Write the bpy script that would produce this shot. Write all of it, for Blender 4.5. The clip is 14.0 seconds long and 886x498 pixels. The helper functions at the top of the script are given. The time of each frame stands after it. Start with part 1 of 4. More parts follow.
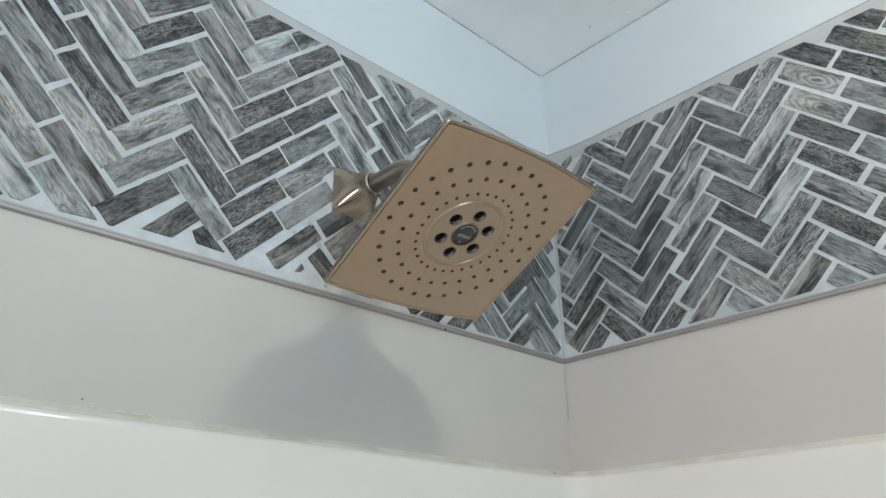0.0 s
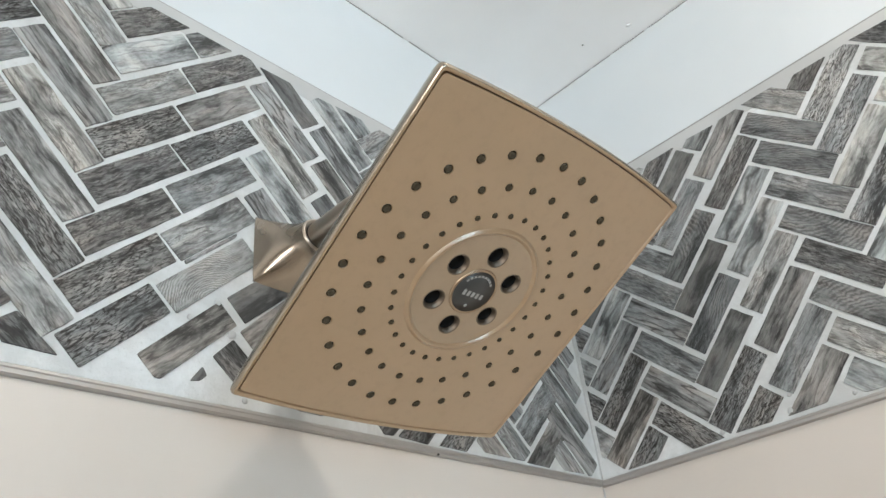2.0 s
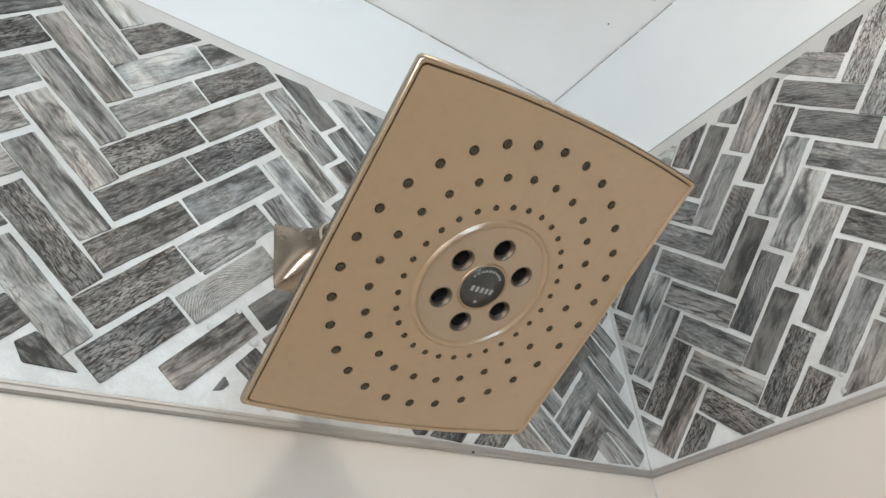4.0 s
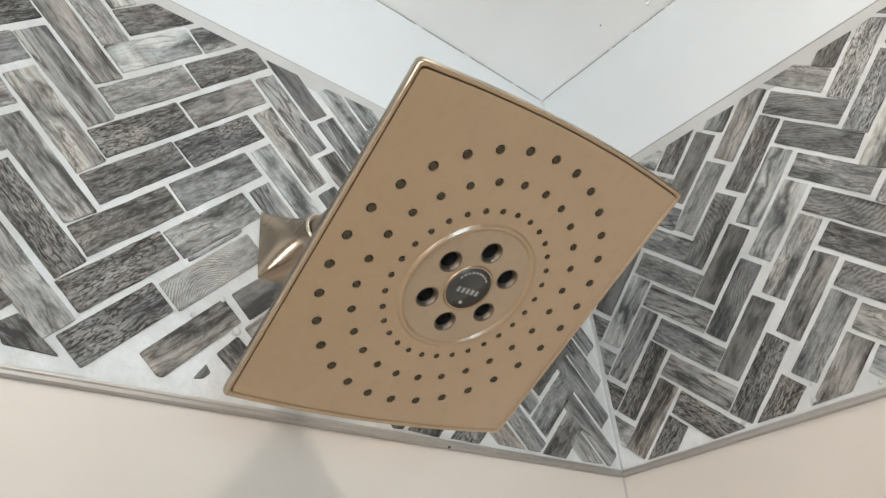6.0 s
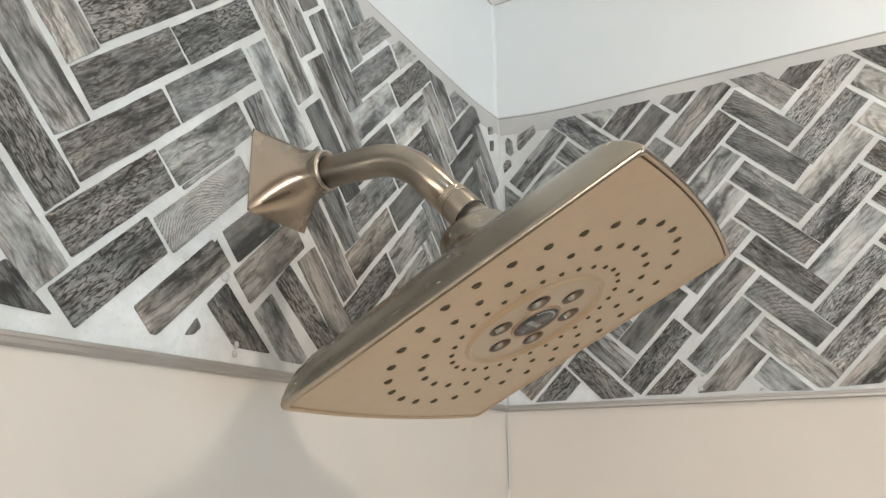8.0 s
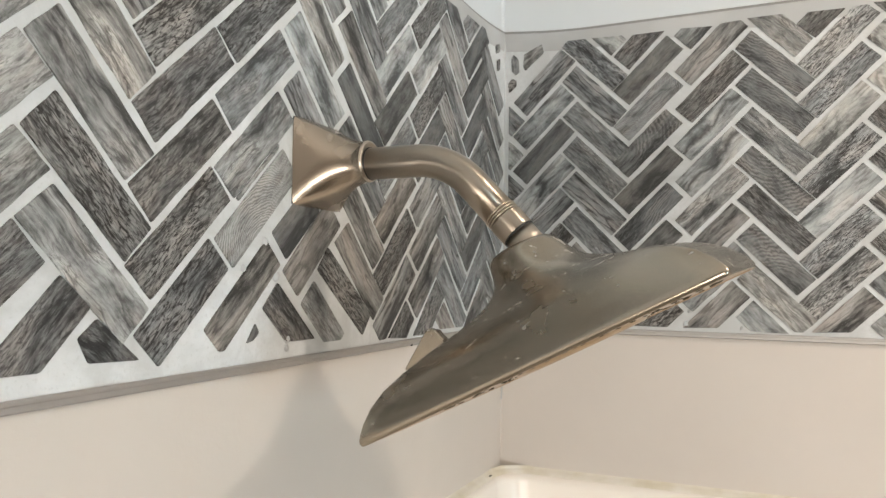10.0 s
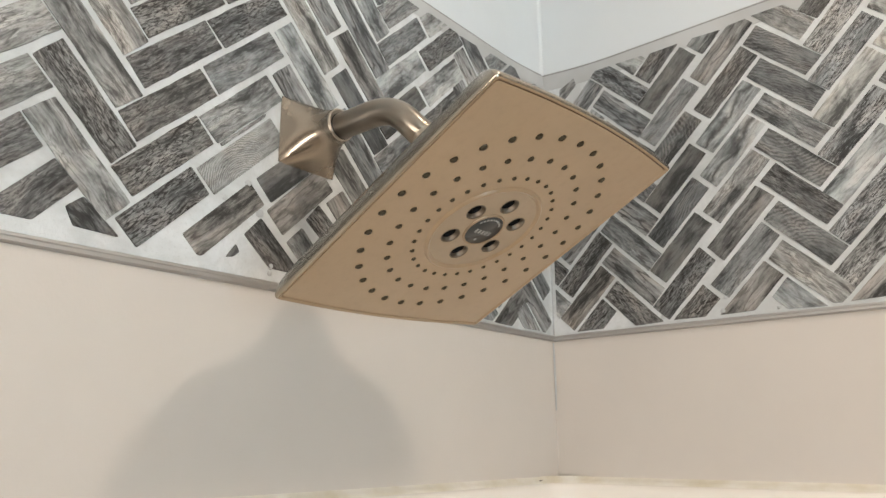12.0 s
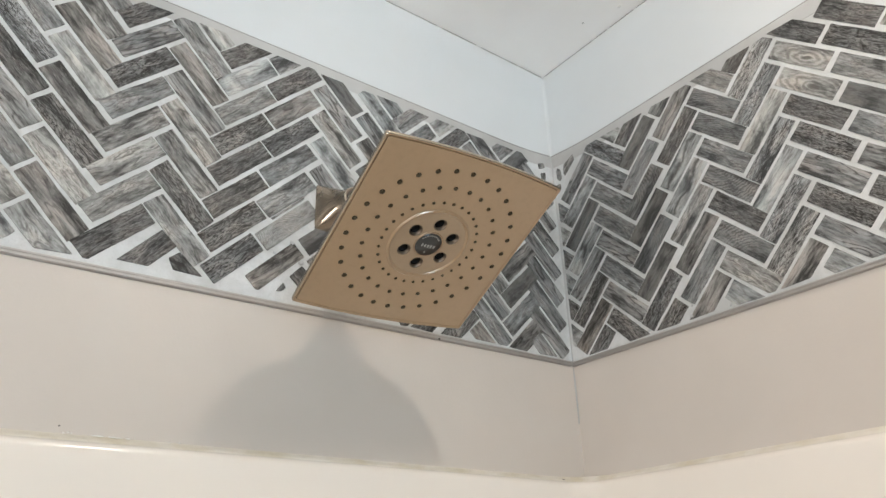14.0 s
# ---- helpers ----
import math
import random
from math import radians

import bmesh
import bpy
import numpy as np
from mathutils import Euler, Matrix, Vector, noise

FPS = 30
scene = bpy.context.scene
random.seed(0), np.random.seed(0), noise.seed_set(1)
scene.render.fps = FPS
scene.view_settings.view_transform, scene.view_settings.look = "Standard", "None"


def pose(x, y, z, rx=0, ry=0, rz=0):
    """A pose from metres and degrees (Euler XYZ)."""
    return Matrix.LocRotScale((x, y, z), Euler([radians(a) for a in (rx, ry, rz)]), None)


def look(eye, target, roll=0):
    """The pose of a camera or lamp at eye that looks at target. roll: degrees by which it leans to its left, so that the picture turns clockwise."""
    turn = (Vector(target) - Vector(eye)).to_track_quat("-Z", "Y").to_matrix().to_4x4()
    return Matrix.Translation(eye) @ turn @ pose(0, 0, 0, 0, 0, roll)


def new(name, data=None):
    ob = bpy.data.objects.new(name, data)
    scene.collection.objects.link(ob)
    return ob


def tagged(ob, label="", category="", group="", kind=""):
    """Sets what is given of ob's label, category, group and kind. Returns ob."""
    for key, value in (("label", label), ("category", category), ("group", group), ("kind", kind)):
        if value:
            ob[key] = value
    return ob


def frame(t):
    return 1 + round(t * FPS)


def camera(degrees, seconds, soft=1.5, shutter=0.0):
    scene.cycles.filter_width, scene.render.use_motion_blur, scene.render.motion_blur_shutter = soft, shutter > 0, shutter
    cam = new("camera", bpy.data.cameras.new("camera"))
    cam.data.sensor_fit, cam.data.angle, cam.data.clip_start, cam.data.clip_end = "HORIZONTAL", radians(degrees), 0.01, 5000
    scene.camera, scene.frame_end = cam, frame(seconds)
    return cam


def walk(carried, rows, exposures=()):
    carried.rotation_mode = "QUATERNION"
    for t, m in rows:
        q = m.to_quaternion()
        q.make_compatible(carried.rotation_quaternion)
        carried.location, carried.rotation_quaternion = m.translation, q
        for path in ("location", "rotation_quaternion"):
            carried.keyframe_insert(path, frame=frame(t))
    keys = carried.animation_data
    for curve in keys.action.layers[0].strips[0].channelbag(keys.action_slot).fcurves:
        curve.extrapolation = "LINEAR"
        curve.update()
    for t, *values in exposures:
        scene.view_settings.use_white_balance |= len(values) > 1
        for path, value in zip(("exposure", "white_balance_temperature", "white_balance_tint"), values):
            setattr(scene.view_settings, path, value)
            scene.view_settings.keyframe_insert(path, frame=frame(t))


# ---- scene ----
cam = camera(62.0, 14.0)
PATH = [
    (0, (0.604, -0.801, 1.692), (-0.718, 0.454, 2.515), -0.6),
    (0.5, (0.549, -0.749, 1.709), (-0.717, 0.489, 2.64), -1.5),
    (1, (0.485, -0.696, 1.727), (-0.737, 0.556, 2.696), -3.5),
    (1.5, (0.433, -0.657, 1.766), (-0.724, 0.601, 2.805), -5.7),
    (2, (0.397, -0.634, 1.791), (-0.73, 0.624, 2.861), -6.9),
    (2.5, (0.378, -0.622, 1.808), (-0.738, 0.628, 2.9), -7.6),
    (3, (0.384, -0.62, 1.804), (-0.763, 0.6, 2.899), -7.9),
    (5.3, (0.433, -0.593, 1.79), (-0.872, 0.5, 2.84), -6.8),
    (5.5, (0.43, -0.597, 1.79), (-0.839, 0.516, 2.864), -6.9),
    (6, (0.412, -0.615, 1.799), (-0.806, 0.584, 2.837), -6.0),
    (6.5, (0.39, -0.648, 1.821), (-0.751, 0.68, 2.788), -5.1),
    (7, (0.37, -0.677, 1.845), (-0.678, 0.793, 2.706), -3.5),
    (7.5, (0.339, -0.693, 1.875), (-0.628, 0.902, 2.595), -1.9),
    (8, (0.31, -0.717, 1.911), (-0.597, 0.974, 2.476), -0.5),
    (8.2, (0.302, -0.723, 1.921), (-0.59, 0.994, 2.426), -0.0),
    (9.25, (0.275, -0.762, 1.992), (-0.545, 1.044, 2.198), 0.6),
    (10.3, (0.274, -0.774, 2.018), (-0.552, 1.046, 2.095), 0.8),
    (10.5, (0.277, -0.77, 2.009), (-0.573, 1.038, 2.106), 0.6),
    (11, (0.312, -0.758, 1.968), (-0.653, 0.985, 2.145), 0.4),
    (11.5, (0.372, -0.745, 1.921), (-0.719, 0.9, 2.244), 0.2),
    (12, (0.44, -0.723, 1.852), (-0.8, 0.761, 2.364), -0.2),
    (12.5, (0.523, -0.713, 1.805), (-0.824, 0.604, 2.477), -0.7),
    (13, (0.585, -0.693, 1.756), (-0.821, 0.496, 2.534), -1.2),
    (13.5, (0.627, -0.699, 1.715), (-0.806, 0.401, 2.572), -1.5),
    (14, (0.668, -0.727, 1.691), (-0.77, 0.374, 2.538), -1.8),
]
walk(cam, [(t, look(eye, target, roll)) for t, eye, target, roll in PATH],
     [(0, -0.34, 5600, 5), (0.5, -0.21, 5780, 6), (1, 0.0, 5800, 8), (2, 0.06, 6020, 9), (3, 0.1, 6100, 10), (5.5, 0.1, 6300, 11), (8, 0.05, 6450, 11), (11, 0.0, 6650, 12), (13, -0.07, 6480, 12), (14, -0.12, 6350, 12)])

# ---- light ----
world = bpy.data.worlds.new("world")
scene.world = world
world.use_nodes = True
wn, wl = world.node_tree.nodes, world.node_tree.links
sky = wn.new("ShaderNodeTexSky")
sky.sky_type, sky.sun_disc = "NISHITA", False
sky.sun_elevation, sky.sun_rotation = radians(35), radians(90)
wn["Background"].inputs["Strength"].default_value = 0.1
wl.new(sky.outputs["Color"], wn["Background"].inputs["Color"])


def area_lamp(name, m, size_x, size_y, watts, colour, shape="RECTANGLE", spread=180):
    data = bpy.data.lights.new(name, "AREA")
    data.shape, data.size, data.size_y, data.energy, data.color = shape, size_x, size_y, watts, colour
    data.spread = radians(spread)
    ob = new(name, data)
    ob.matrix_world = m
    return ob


CEIL = 2.4545
bulb = bpy.data.lights.new("shower_light", "POINT")
bulb.energy, bulb.color, bulb.shadow_soft_size = 8.6, (1.0, 0.87, 0.72), 0.022
new("shower_light", bulb).matrix_world = pose(0.78, -0.38, 2.425)
# unseen cool fill added for the bluish west wall; no window is built
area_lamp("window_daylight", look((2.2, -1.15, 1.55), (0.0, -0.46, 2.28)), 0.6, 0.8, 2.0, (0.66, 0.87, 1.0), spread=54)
# unseen warm fill added to lift the walls and ceiling; no fixture stands here
area_lamp("vanity_light", look((0.85, -2.0, 1.42), (0.4, -0.2, 2.15)), 1.2, 0.4, 18.5, (1.0, 0.92, 0.82))


# ---- materials ----
class Nodes:
    """A Principled material and short ways to wire it."""

    def __init__(self, name, base, rough=0.5, metal=0.0):
        self.mat = bpy.data.materials.new(name)
        self.mat.use_nodes = True
        self.n, self.l = self.mat.node_tree.nodes, self.mat.node_tree.links
        self.b = self.n["Principled BSDF"]
        self.b.inputs["Base Color"].default_value = (*base, 1)
        self.b.inputs["Roughness"].default_value = rough
        self.b.inputs["Metallic"].default_value = metal

    def put(self, value, socket):
        if isinstance(value, bpy.types.NodeSocket):
            self.l.new(value, socket)
        elif value is not None:
            socket.default_value = value

    def coords(self, kind="Object", scale=(1, 1, 1), shift=None, rot=(0, 0, 0)):
        tc, mp = self.n.new("ShaderNodeTexCoord"), self.n.new("ShaderNodeMapping")
        mp.inputs["Scale"].default_value = scale
        mp.inputs["Rotation"].default_value = rot
        self.l.new(tc.outputs[kind], mp.inputs["Vector"])
        self.put(shift, mp.inputs["Location"])
        return mp.outputs["Vector"]

    def noise(self, vec, scale, detail=4.0, rough=0.55, distort=0.0):
        t = self.n.new("ShaderNodeTexNoise")
        t.inputs["Scale"].default_value, t.inputs["Detail"].default_value = scale, detail
        t.inputs["Roughness"].default_value = rough
        self.put(distort, t.inputs["Distortion"])
        self.l.new(vec, t.inputs["Vector"])
        return t.outputs["Fac"]

    def ramp(self, fac, stops):
        r = self.n.new("ShaderNodeValToRGB")
        e = r.color_ramp.elements
        while len(e) < len(stops):
            e.new(0.5)
        for k, (p, c) in enumerate(stops):
            e[k].position = p
            e[k].color = (c, c, c, 1) if isinstance(c, (int, float)) else (*c, 1)
        self.l.new(fac, r.inputs["Fac"])
        return r.outputs["Color"]

    def mix(self, fac, a, b, blend="MIX"):
        m = self.n.new("ShaderNodeMix")
        m.data_type, m.blend_type = "RGBA", blend
        self.put(fac, m.inputs[0])
        for v, s in ((a, m.inputs[6]), (b, m.inputs[7])):
            self.put((*v, 1) if isinstance(v, tuple) else v, s)
        return m.outputs[2]

    def math(self, op, a, b=None, c=None):
        m = self.n.new("ShaderNodeMath")
        m.operation = op
        self.put(a, m.inputs[0])
        self.put(b, m.inputs[1])
        self.put(c, m.inputs[2])
        return m.outputs[0]

    def bump(self, height, strength, distance):
        b = self.n.new("ShaderNodeBump")
        b.inputs["Strength"].default_value, b.inputs["Distance"].default_value = strength, distance
        self.l.new(height, b.inputs["Height"])
        if self.b.inputs["Normal"].is_linked:
            self.l.new(self.b.inputs["Normal"].links[0].from_socket, b.inputs["Normal"])
        self.l.new(b.outputs["Normal"], self.b.inputs["Normal"])

    def colour(self, socket):
        self.l.new(socket, self.b.inputs["Base Color"])

    def gloss(self, socket):
        self.l.new(socket, self.b.inputs["Roughness"])


def paint_material(name, base, rough, mottle=0.04, grain=0.25):
    k = Nodes(name, base, rough)
    v = k.coords()
    lo = tuple(c * (1 - mottle) for c in base)
    k.colour(k.mix(k.ramp(k.noise(v, 9, 5), [(0.35, 0.0), (0.7, 1.0)]), base, lo))
    k.gloss(k.ramp(k.noise(v, 25, 3), [(0.2, rough - 0.06), (0.8, rough + 0.08)]))
    k.bump(k.noise(v, 260, 3), grain, 0.0004)
    k.bump(k.noise(v, 14, 2), 0.3, 0.0015)
    return k.mat


M_WALL = paint_material("white_satin_wall_paint", (0.61, 0.65, 0.67), 0.45)
M_LOWER = paint_material("warm_off_white_wall_paint", (0.575, 0.532, 0.485), 0.40)
M_CEIL = paint_material("white_ceiling_paint", (0.92, 0.92, 0.91), 0.6)
M_FLOOR = paint_material("pale_floor", (0.78, 0.75, 0.70), 0.4, 0.08)
M_FAR = paint_material("greige_wall_paint", (0.24, 0.22, 0.195), 0.5)
M_SURROUND = paint_material("cream_white_gloss_acrylic", (0.82, 0.775, 0.71), 0.16, 0.02, 0.03)

k = Nodes("aged_caulk", (0.72, 0.68, 0.56), 0.45)
v = k.coords()
tint = k.mix(k.ramp(k.noise(v, 22, 4), [(0.38, 0.0), (0.66, 1.0)]), (0.73, 0.70, 0.63), (0.62, 0.57, 0.45))
k.colour(k.mix(k.ramp(k.noise(v, 60, 5, 0.7), [(0.66, 0.0), (0.80, 0.55)]), tint, (0.30, 0.26, 0.17)))
k.bump(k.noise(v, 120, 4), 0.5, 0.001)
M_CAULK = k.mat

M_WHITE_CAULK = paint_material("white_caulk", (0.80, 0.81, 0.81), 0.4, 0.06, 0.4)
M_GREY_CAULK = paint_material("grey_caulk", (0.47, 0.48, 0.48), 0.6, 0.25, 0.4)
M_CORNER = paint_material("corner_caulk", (0.47, 0.49, 0.50), 0.5, 0.2, 0.5)
M_EDGE = paint_material("grey_edge_shadow", (0.27, 0.27, 0.265), 0.6, 0.2, 0.4)
M_MILDEW = paint_material("mildew", (0.07, 0.06, 0.045), 0.7, 0.4)
M_CRACK = paint_material("grey_crack", (0.46, 0.46, 0.45), 0.8, 0.3)
M_WET_GLINT = paint_material("white_wet_glint", (0.75, 0.74, 0.70), 0.04, 0.02, 0.0)
M_DARK_SPECK = paint_material("dark_speck", (0.03, 0.03, 0.03), 0.6)

k = Nodes("pale_grout", (0.66, 0.66, 0.64), 0.75)
v = k.coords()
c = k.mix(k.ramp(k.noise(v, 35, 6, 0.65), [(0.35, 0.0), (0.65, 1.0)]), (0.645, 0.67, 0.68), (0.545, 0.57, 0.575))
c = k.mix(k.ramp(k.noise(v, 11, 5, 0.7, 0.6), [(0.42, 0.0), (0.62, 0.85)]), c, (0.46, 0.48, 0.48))
k.colour(k.mix(k.ramp(k.noise(v, 420, 3, 0.7), [(0.56, 0.0), (0.72, 0.6)]), c, (0.47, 0.485, 0.485)))
k.bump(k.noise(v, 500, 4, 0.7), 0.4, 0.0006)
k.bump(k.noise(v, 70, 3), 0.5, 0.0012)
M_GROUT = k.mat


def wood_tile_material(name, lo, hi, warm=(1.0, 1.0, 1.0), broad=0.45, fibre=0.3, cloud=0.35, bark=0.0, lines=0.0, stripe=0.0, rings=None, ring_depth=0.7, knot=False, wander=0.003, grit=0.4):
    """Grey weathered-wood print on a satin tile. The grain runs along the piece; each piece has its own stretch of it."""
    k = Nodes(name, (0.2, 0.2, 0.2), 0.5)
    rnd = k.n.new("ShaderNodeObjectInfo").outputs["Random"]
    comb = k.n.new("ShaderNodeCombineXYZ")
    for q, f in enumerate((37.0, 91.0, 53.0)):
        k.l.new(k.math("MULTIPLY", rnd, f), comb.inputs[q])
    shift = comb.outputs[0]
    r2 = k.math("FRACT", k.math("MULTIPLY", rnd, 17.31))
    # the grain wanders sideways
    bend = k.n.new("ShaderNodeCombineXYZ")
    k.l.new(k.math("MULTIPLY", k.math("SUBTRACT", k.noise(k.coords("Object", (26, 34, 20), shift), 1.0, 2, 0.5), 0.5), wander * 2.2), bend.inputs[1])
    k.l.new(k.math("MULTIPLY", k.math("SUBTRACT", k.noise(k.coords("Object", (90, 160, 60), shift), 1.0, 2, 0.5), 0.5), 0.004), bend.inputs[0])
    add = k.n.new("ShaderNodeVectorMath")
    add.operation = "ADD"
    k.l.new(k.n.new("ShaderNodeTexCoord").outputs["Object"], add.inputs[0])
    k.l.new(bend.outputs[0], add.inputs[1])

    def along(scale, turn=0.0, own=True, place=None):
        mp = k.n.new("ShaderNodeMapping")
        mp.inputs["Scale"].default_value, mp.inputs["Rotation"].default_value = scale, (0, 0, turn)
        k.l.new(add.outputs[0], mp.inputs["Vector"])
        if own:
            k.l.new(shift, mp.inputs["Location"])
        elif place:
            mp.inputs["Location"].default_value = place
        return mp.outputs["Vector"]

    def blend(amount, mask, under, over):
        return k.mix(k.math("MULTIPLY", mask, amount), under, over)

    wide = k.noise(along((11, 80, 20), 0.10), 1.0, 3, 0.5, 0.2)
    middle = k.noise(along((55, 360, 60), 0.04), 1.0, 4, 0.6)
    fine = k.noise(along((150, 850, 200), -0.03), 1.0, 3, 0.65)
    puff = k.noise(along((30, 52, 30), 0.45), 1.0, 5, 0.62, 0.5)
    tone = k.math("ADD", k.math("MULTIPLY", wide, broad), k.math("MULTIPLY", middle, fibre))
    tone = k.math("ADD", tone, k.math("MULTIPLY", puff, cloud))
    mean = 0.5 * (broad + fibre + cloud)
    spread = 0.145 * math.hypot(broad, fibre, cloud)
    a, b = tuple(0.8 * lo * w for w in (1.0, 0.985, 0.965)), tuple(hi * w for w in (1.0, 0.995, 0.97))
    mid = tuple(0.40 * x + 0.60 * math.sqrt(x * y) for x, y in zip(b, a))
    base = k.ramp(tone, [(mean - spread, a), (mean + 0.1 * spread, mid), (mean + 1.15 * spread, b)])
    # fine dark fibres and pale scratches along the grain
    base = blend(0.62 * grit, k.ramp(fine, [(0.36, 1.0), (0.47, 0.0)]), base, tuple(0.45 * x for x in a))
    base = blend(0.46 * grit, k.ramp(fine, [(0.55, 0.0), (0.68, 1.0)]), base, tuple(min(0.5, 1.25 * x) for x in b))
    relief = fine
    if lines:
        # long dark lines, broken here and there
        run = k.math("ADD", k.math("MULTIPLY", k.noise(along((8, 48, 10), 0.05), 1.0, 2, 0.5, 0.2), 9.0), k.math("MULTIPLY", middle, 0.9))
        near = k.math("ABSOLUTE", k.math("SUBTRACT", k.math("FRACT", run), 0.5))
        gap = k.ramp(k.noise(along((30, 90, 30)), 1.0, 2), [(0.38, 0.0), (0.52, 1.0)])
        base = blend(lines, k.math("MULTIPLY", k.ramp(near, [(0.03, 1.0), (0.17, 0.0)]), gap), base, (0.022, 0.021, 0.020))
    if stripe:
        # one soft dark band down the length
        sep = k.n.new("ShaderNodeSeparateXYZ")
        k.l.new(add.outputs[0], sep.inputs[0])
        off = k.math("ADD", k.math("MULTIPLY", sep.outputs[1], 110.0), k.math("MULTIPLY", k.math("SUBTRACT", k.noise(along((42, 30, 10)), 1.0, 3), 0.5), 2.6))
        band = k.ramp(k.math("ABSOLUTE", k.math("ADD", off, -0.12)), [(0.05, 1.0), (0.42, 0.0)])
        base = blend(stripe, band, base, (0.045, 0.043, 0.041))
    if bark:
        # bark: short cross splits between long ones, in patches
        cells = k.n.new("ShaderNodeTexVoronoi")
        cells.feature = "DISTANCE_TO_EDGE"
        cells.inputs["Scale"].default_value = 1.0
        k.l.new(along((150, 760, 120)), cells.inputs["Vector"])
        long_ = k.noise(along((95, 640, 100)), 1.0, 4, 0.65, 0.2)
        rough = k.ramp(k.noise(along((260, 620, 100)), 1.0, 2, 0.6), [(0.40, 0.0), (0.58, 1.0)])
        where = k.ramp(k.noise(along((26, 60, 30), 0.3), 1.0, 3), [(0.50 - 0.16 * bark, 0.0), (0.62 - 0.16 * bark, 1.0)])
        split = k.math("MULTIPLY", k.ramp(cells.outputs["Distance"], [(0.05, 1.0), (0.14, 0.0)]), k.math("MULTIPLY", where, rough))
        split = k.math("MAXIMUM", split, k.math("MULTIPLY", k.ramp(long_, [(0.40, 1.0), (0.48, 0.0)]), k.math("MULTIPLY_ADD", where, 0.5, 0.5)))
        ridge = k.math("MULTIPLY", k.ramp(cells.outputs["Distance"], [(0.18, 0.0), (0.40, 1.0)]), where)
        base = blend(0.28 * bark, ridge, base, (0.36, 0.35, 0.335))
        base = blend(min(0.96, 0.42 + 0.6 * bark), split, base, (0.015, 0.013, 0.0115))
        relief = k.math("SUBTRACT", fine, split)
    if rings:
        # growth rings cut across: scale along and across, centre, and how dark
        sx, sy, cx, cy = rings
        far = k.n.new("ShaderNodeVectorMath")
        far.operation = "LENGTH"
        k.l.new(along((sx, sy, 0.0), 0.0, False, (-cx * sx, -cy * sy, 0.0)), far.inputs[0])
        d = k.math("ADD", far.outputs["Value"], k.math("MULTIPLY", k.math("SUBTRACT", k.noise(along((80, 170, 30)), 1.0, 4, 0.6), 0.5), 1.5 if knot else 2.8))
        wave = k.math("ABSOLUTE", k.math("SUBTRACT", k.math("FRACT", d), 0.5))
        fade = k.ramp(k.noise(along((40, 70, 30)), 1.0, 3), [(0.36, 0.0), (0.56, 1.0)])
        base = blend(ring_depth, k.math("MULTIPLY", k.ramp(wave, [(0.06, 1.0), (0.30, 0.0)]), fade), base, (0.035, 0.034, 0.032))
        base = blend(0.35, k.math("MULTIPLY", k.ramp(wave, [(0.34, 0.0), (0.48, 1.0)]), fade), base, tuple(min(0.5, 1.35 * x) for x in b))
        if knot:
            base = blend(0.85, k.ramp(d, [(0.30, 1.0), (0.85, 0.0)]), base, (0.085, 0.080, 0.075))
    # brown and green-grey patches in the print, a little tone from piece to piece
    hue = k.ramp(k.noise(along((30, 85, 30)), 1.0, 3, 0.6), [(0.36, (0.97, 1.0, 0.995)), (0.50, (1.0, 1.0, 1.0)), (0.66, (1.045, 0.99, 0.955))])
    base = k.mix(1.0, base, hue, "MULTIPLY")
    own = k.ramp(r2, [(0.0, (0.90, 0.92, 0.935)), (0.5, (1.0, 1.0, 1.0)), (1.0, (1.13, 1.10, 1.06))])
    k.colour(k.mix(1.0, k.mix(1.0, base, own, "MULTIPLY"), tuple(w * c for w, c in zip(warm, (0.965, 1.0, 1.035))), "MULTIPLY"))
    k.gloss(k.ramp(fine, [(0.3, 0.60), (0.7, 0.46)]))
    k.b.inputs["Specular IOR Level"].default_value = 0.25
    k.bump(relief, 0.25, 0.0004)
    return k.mat


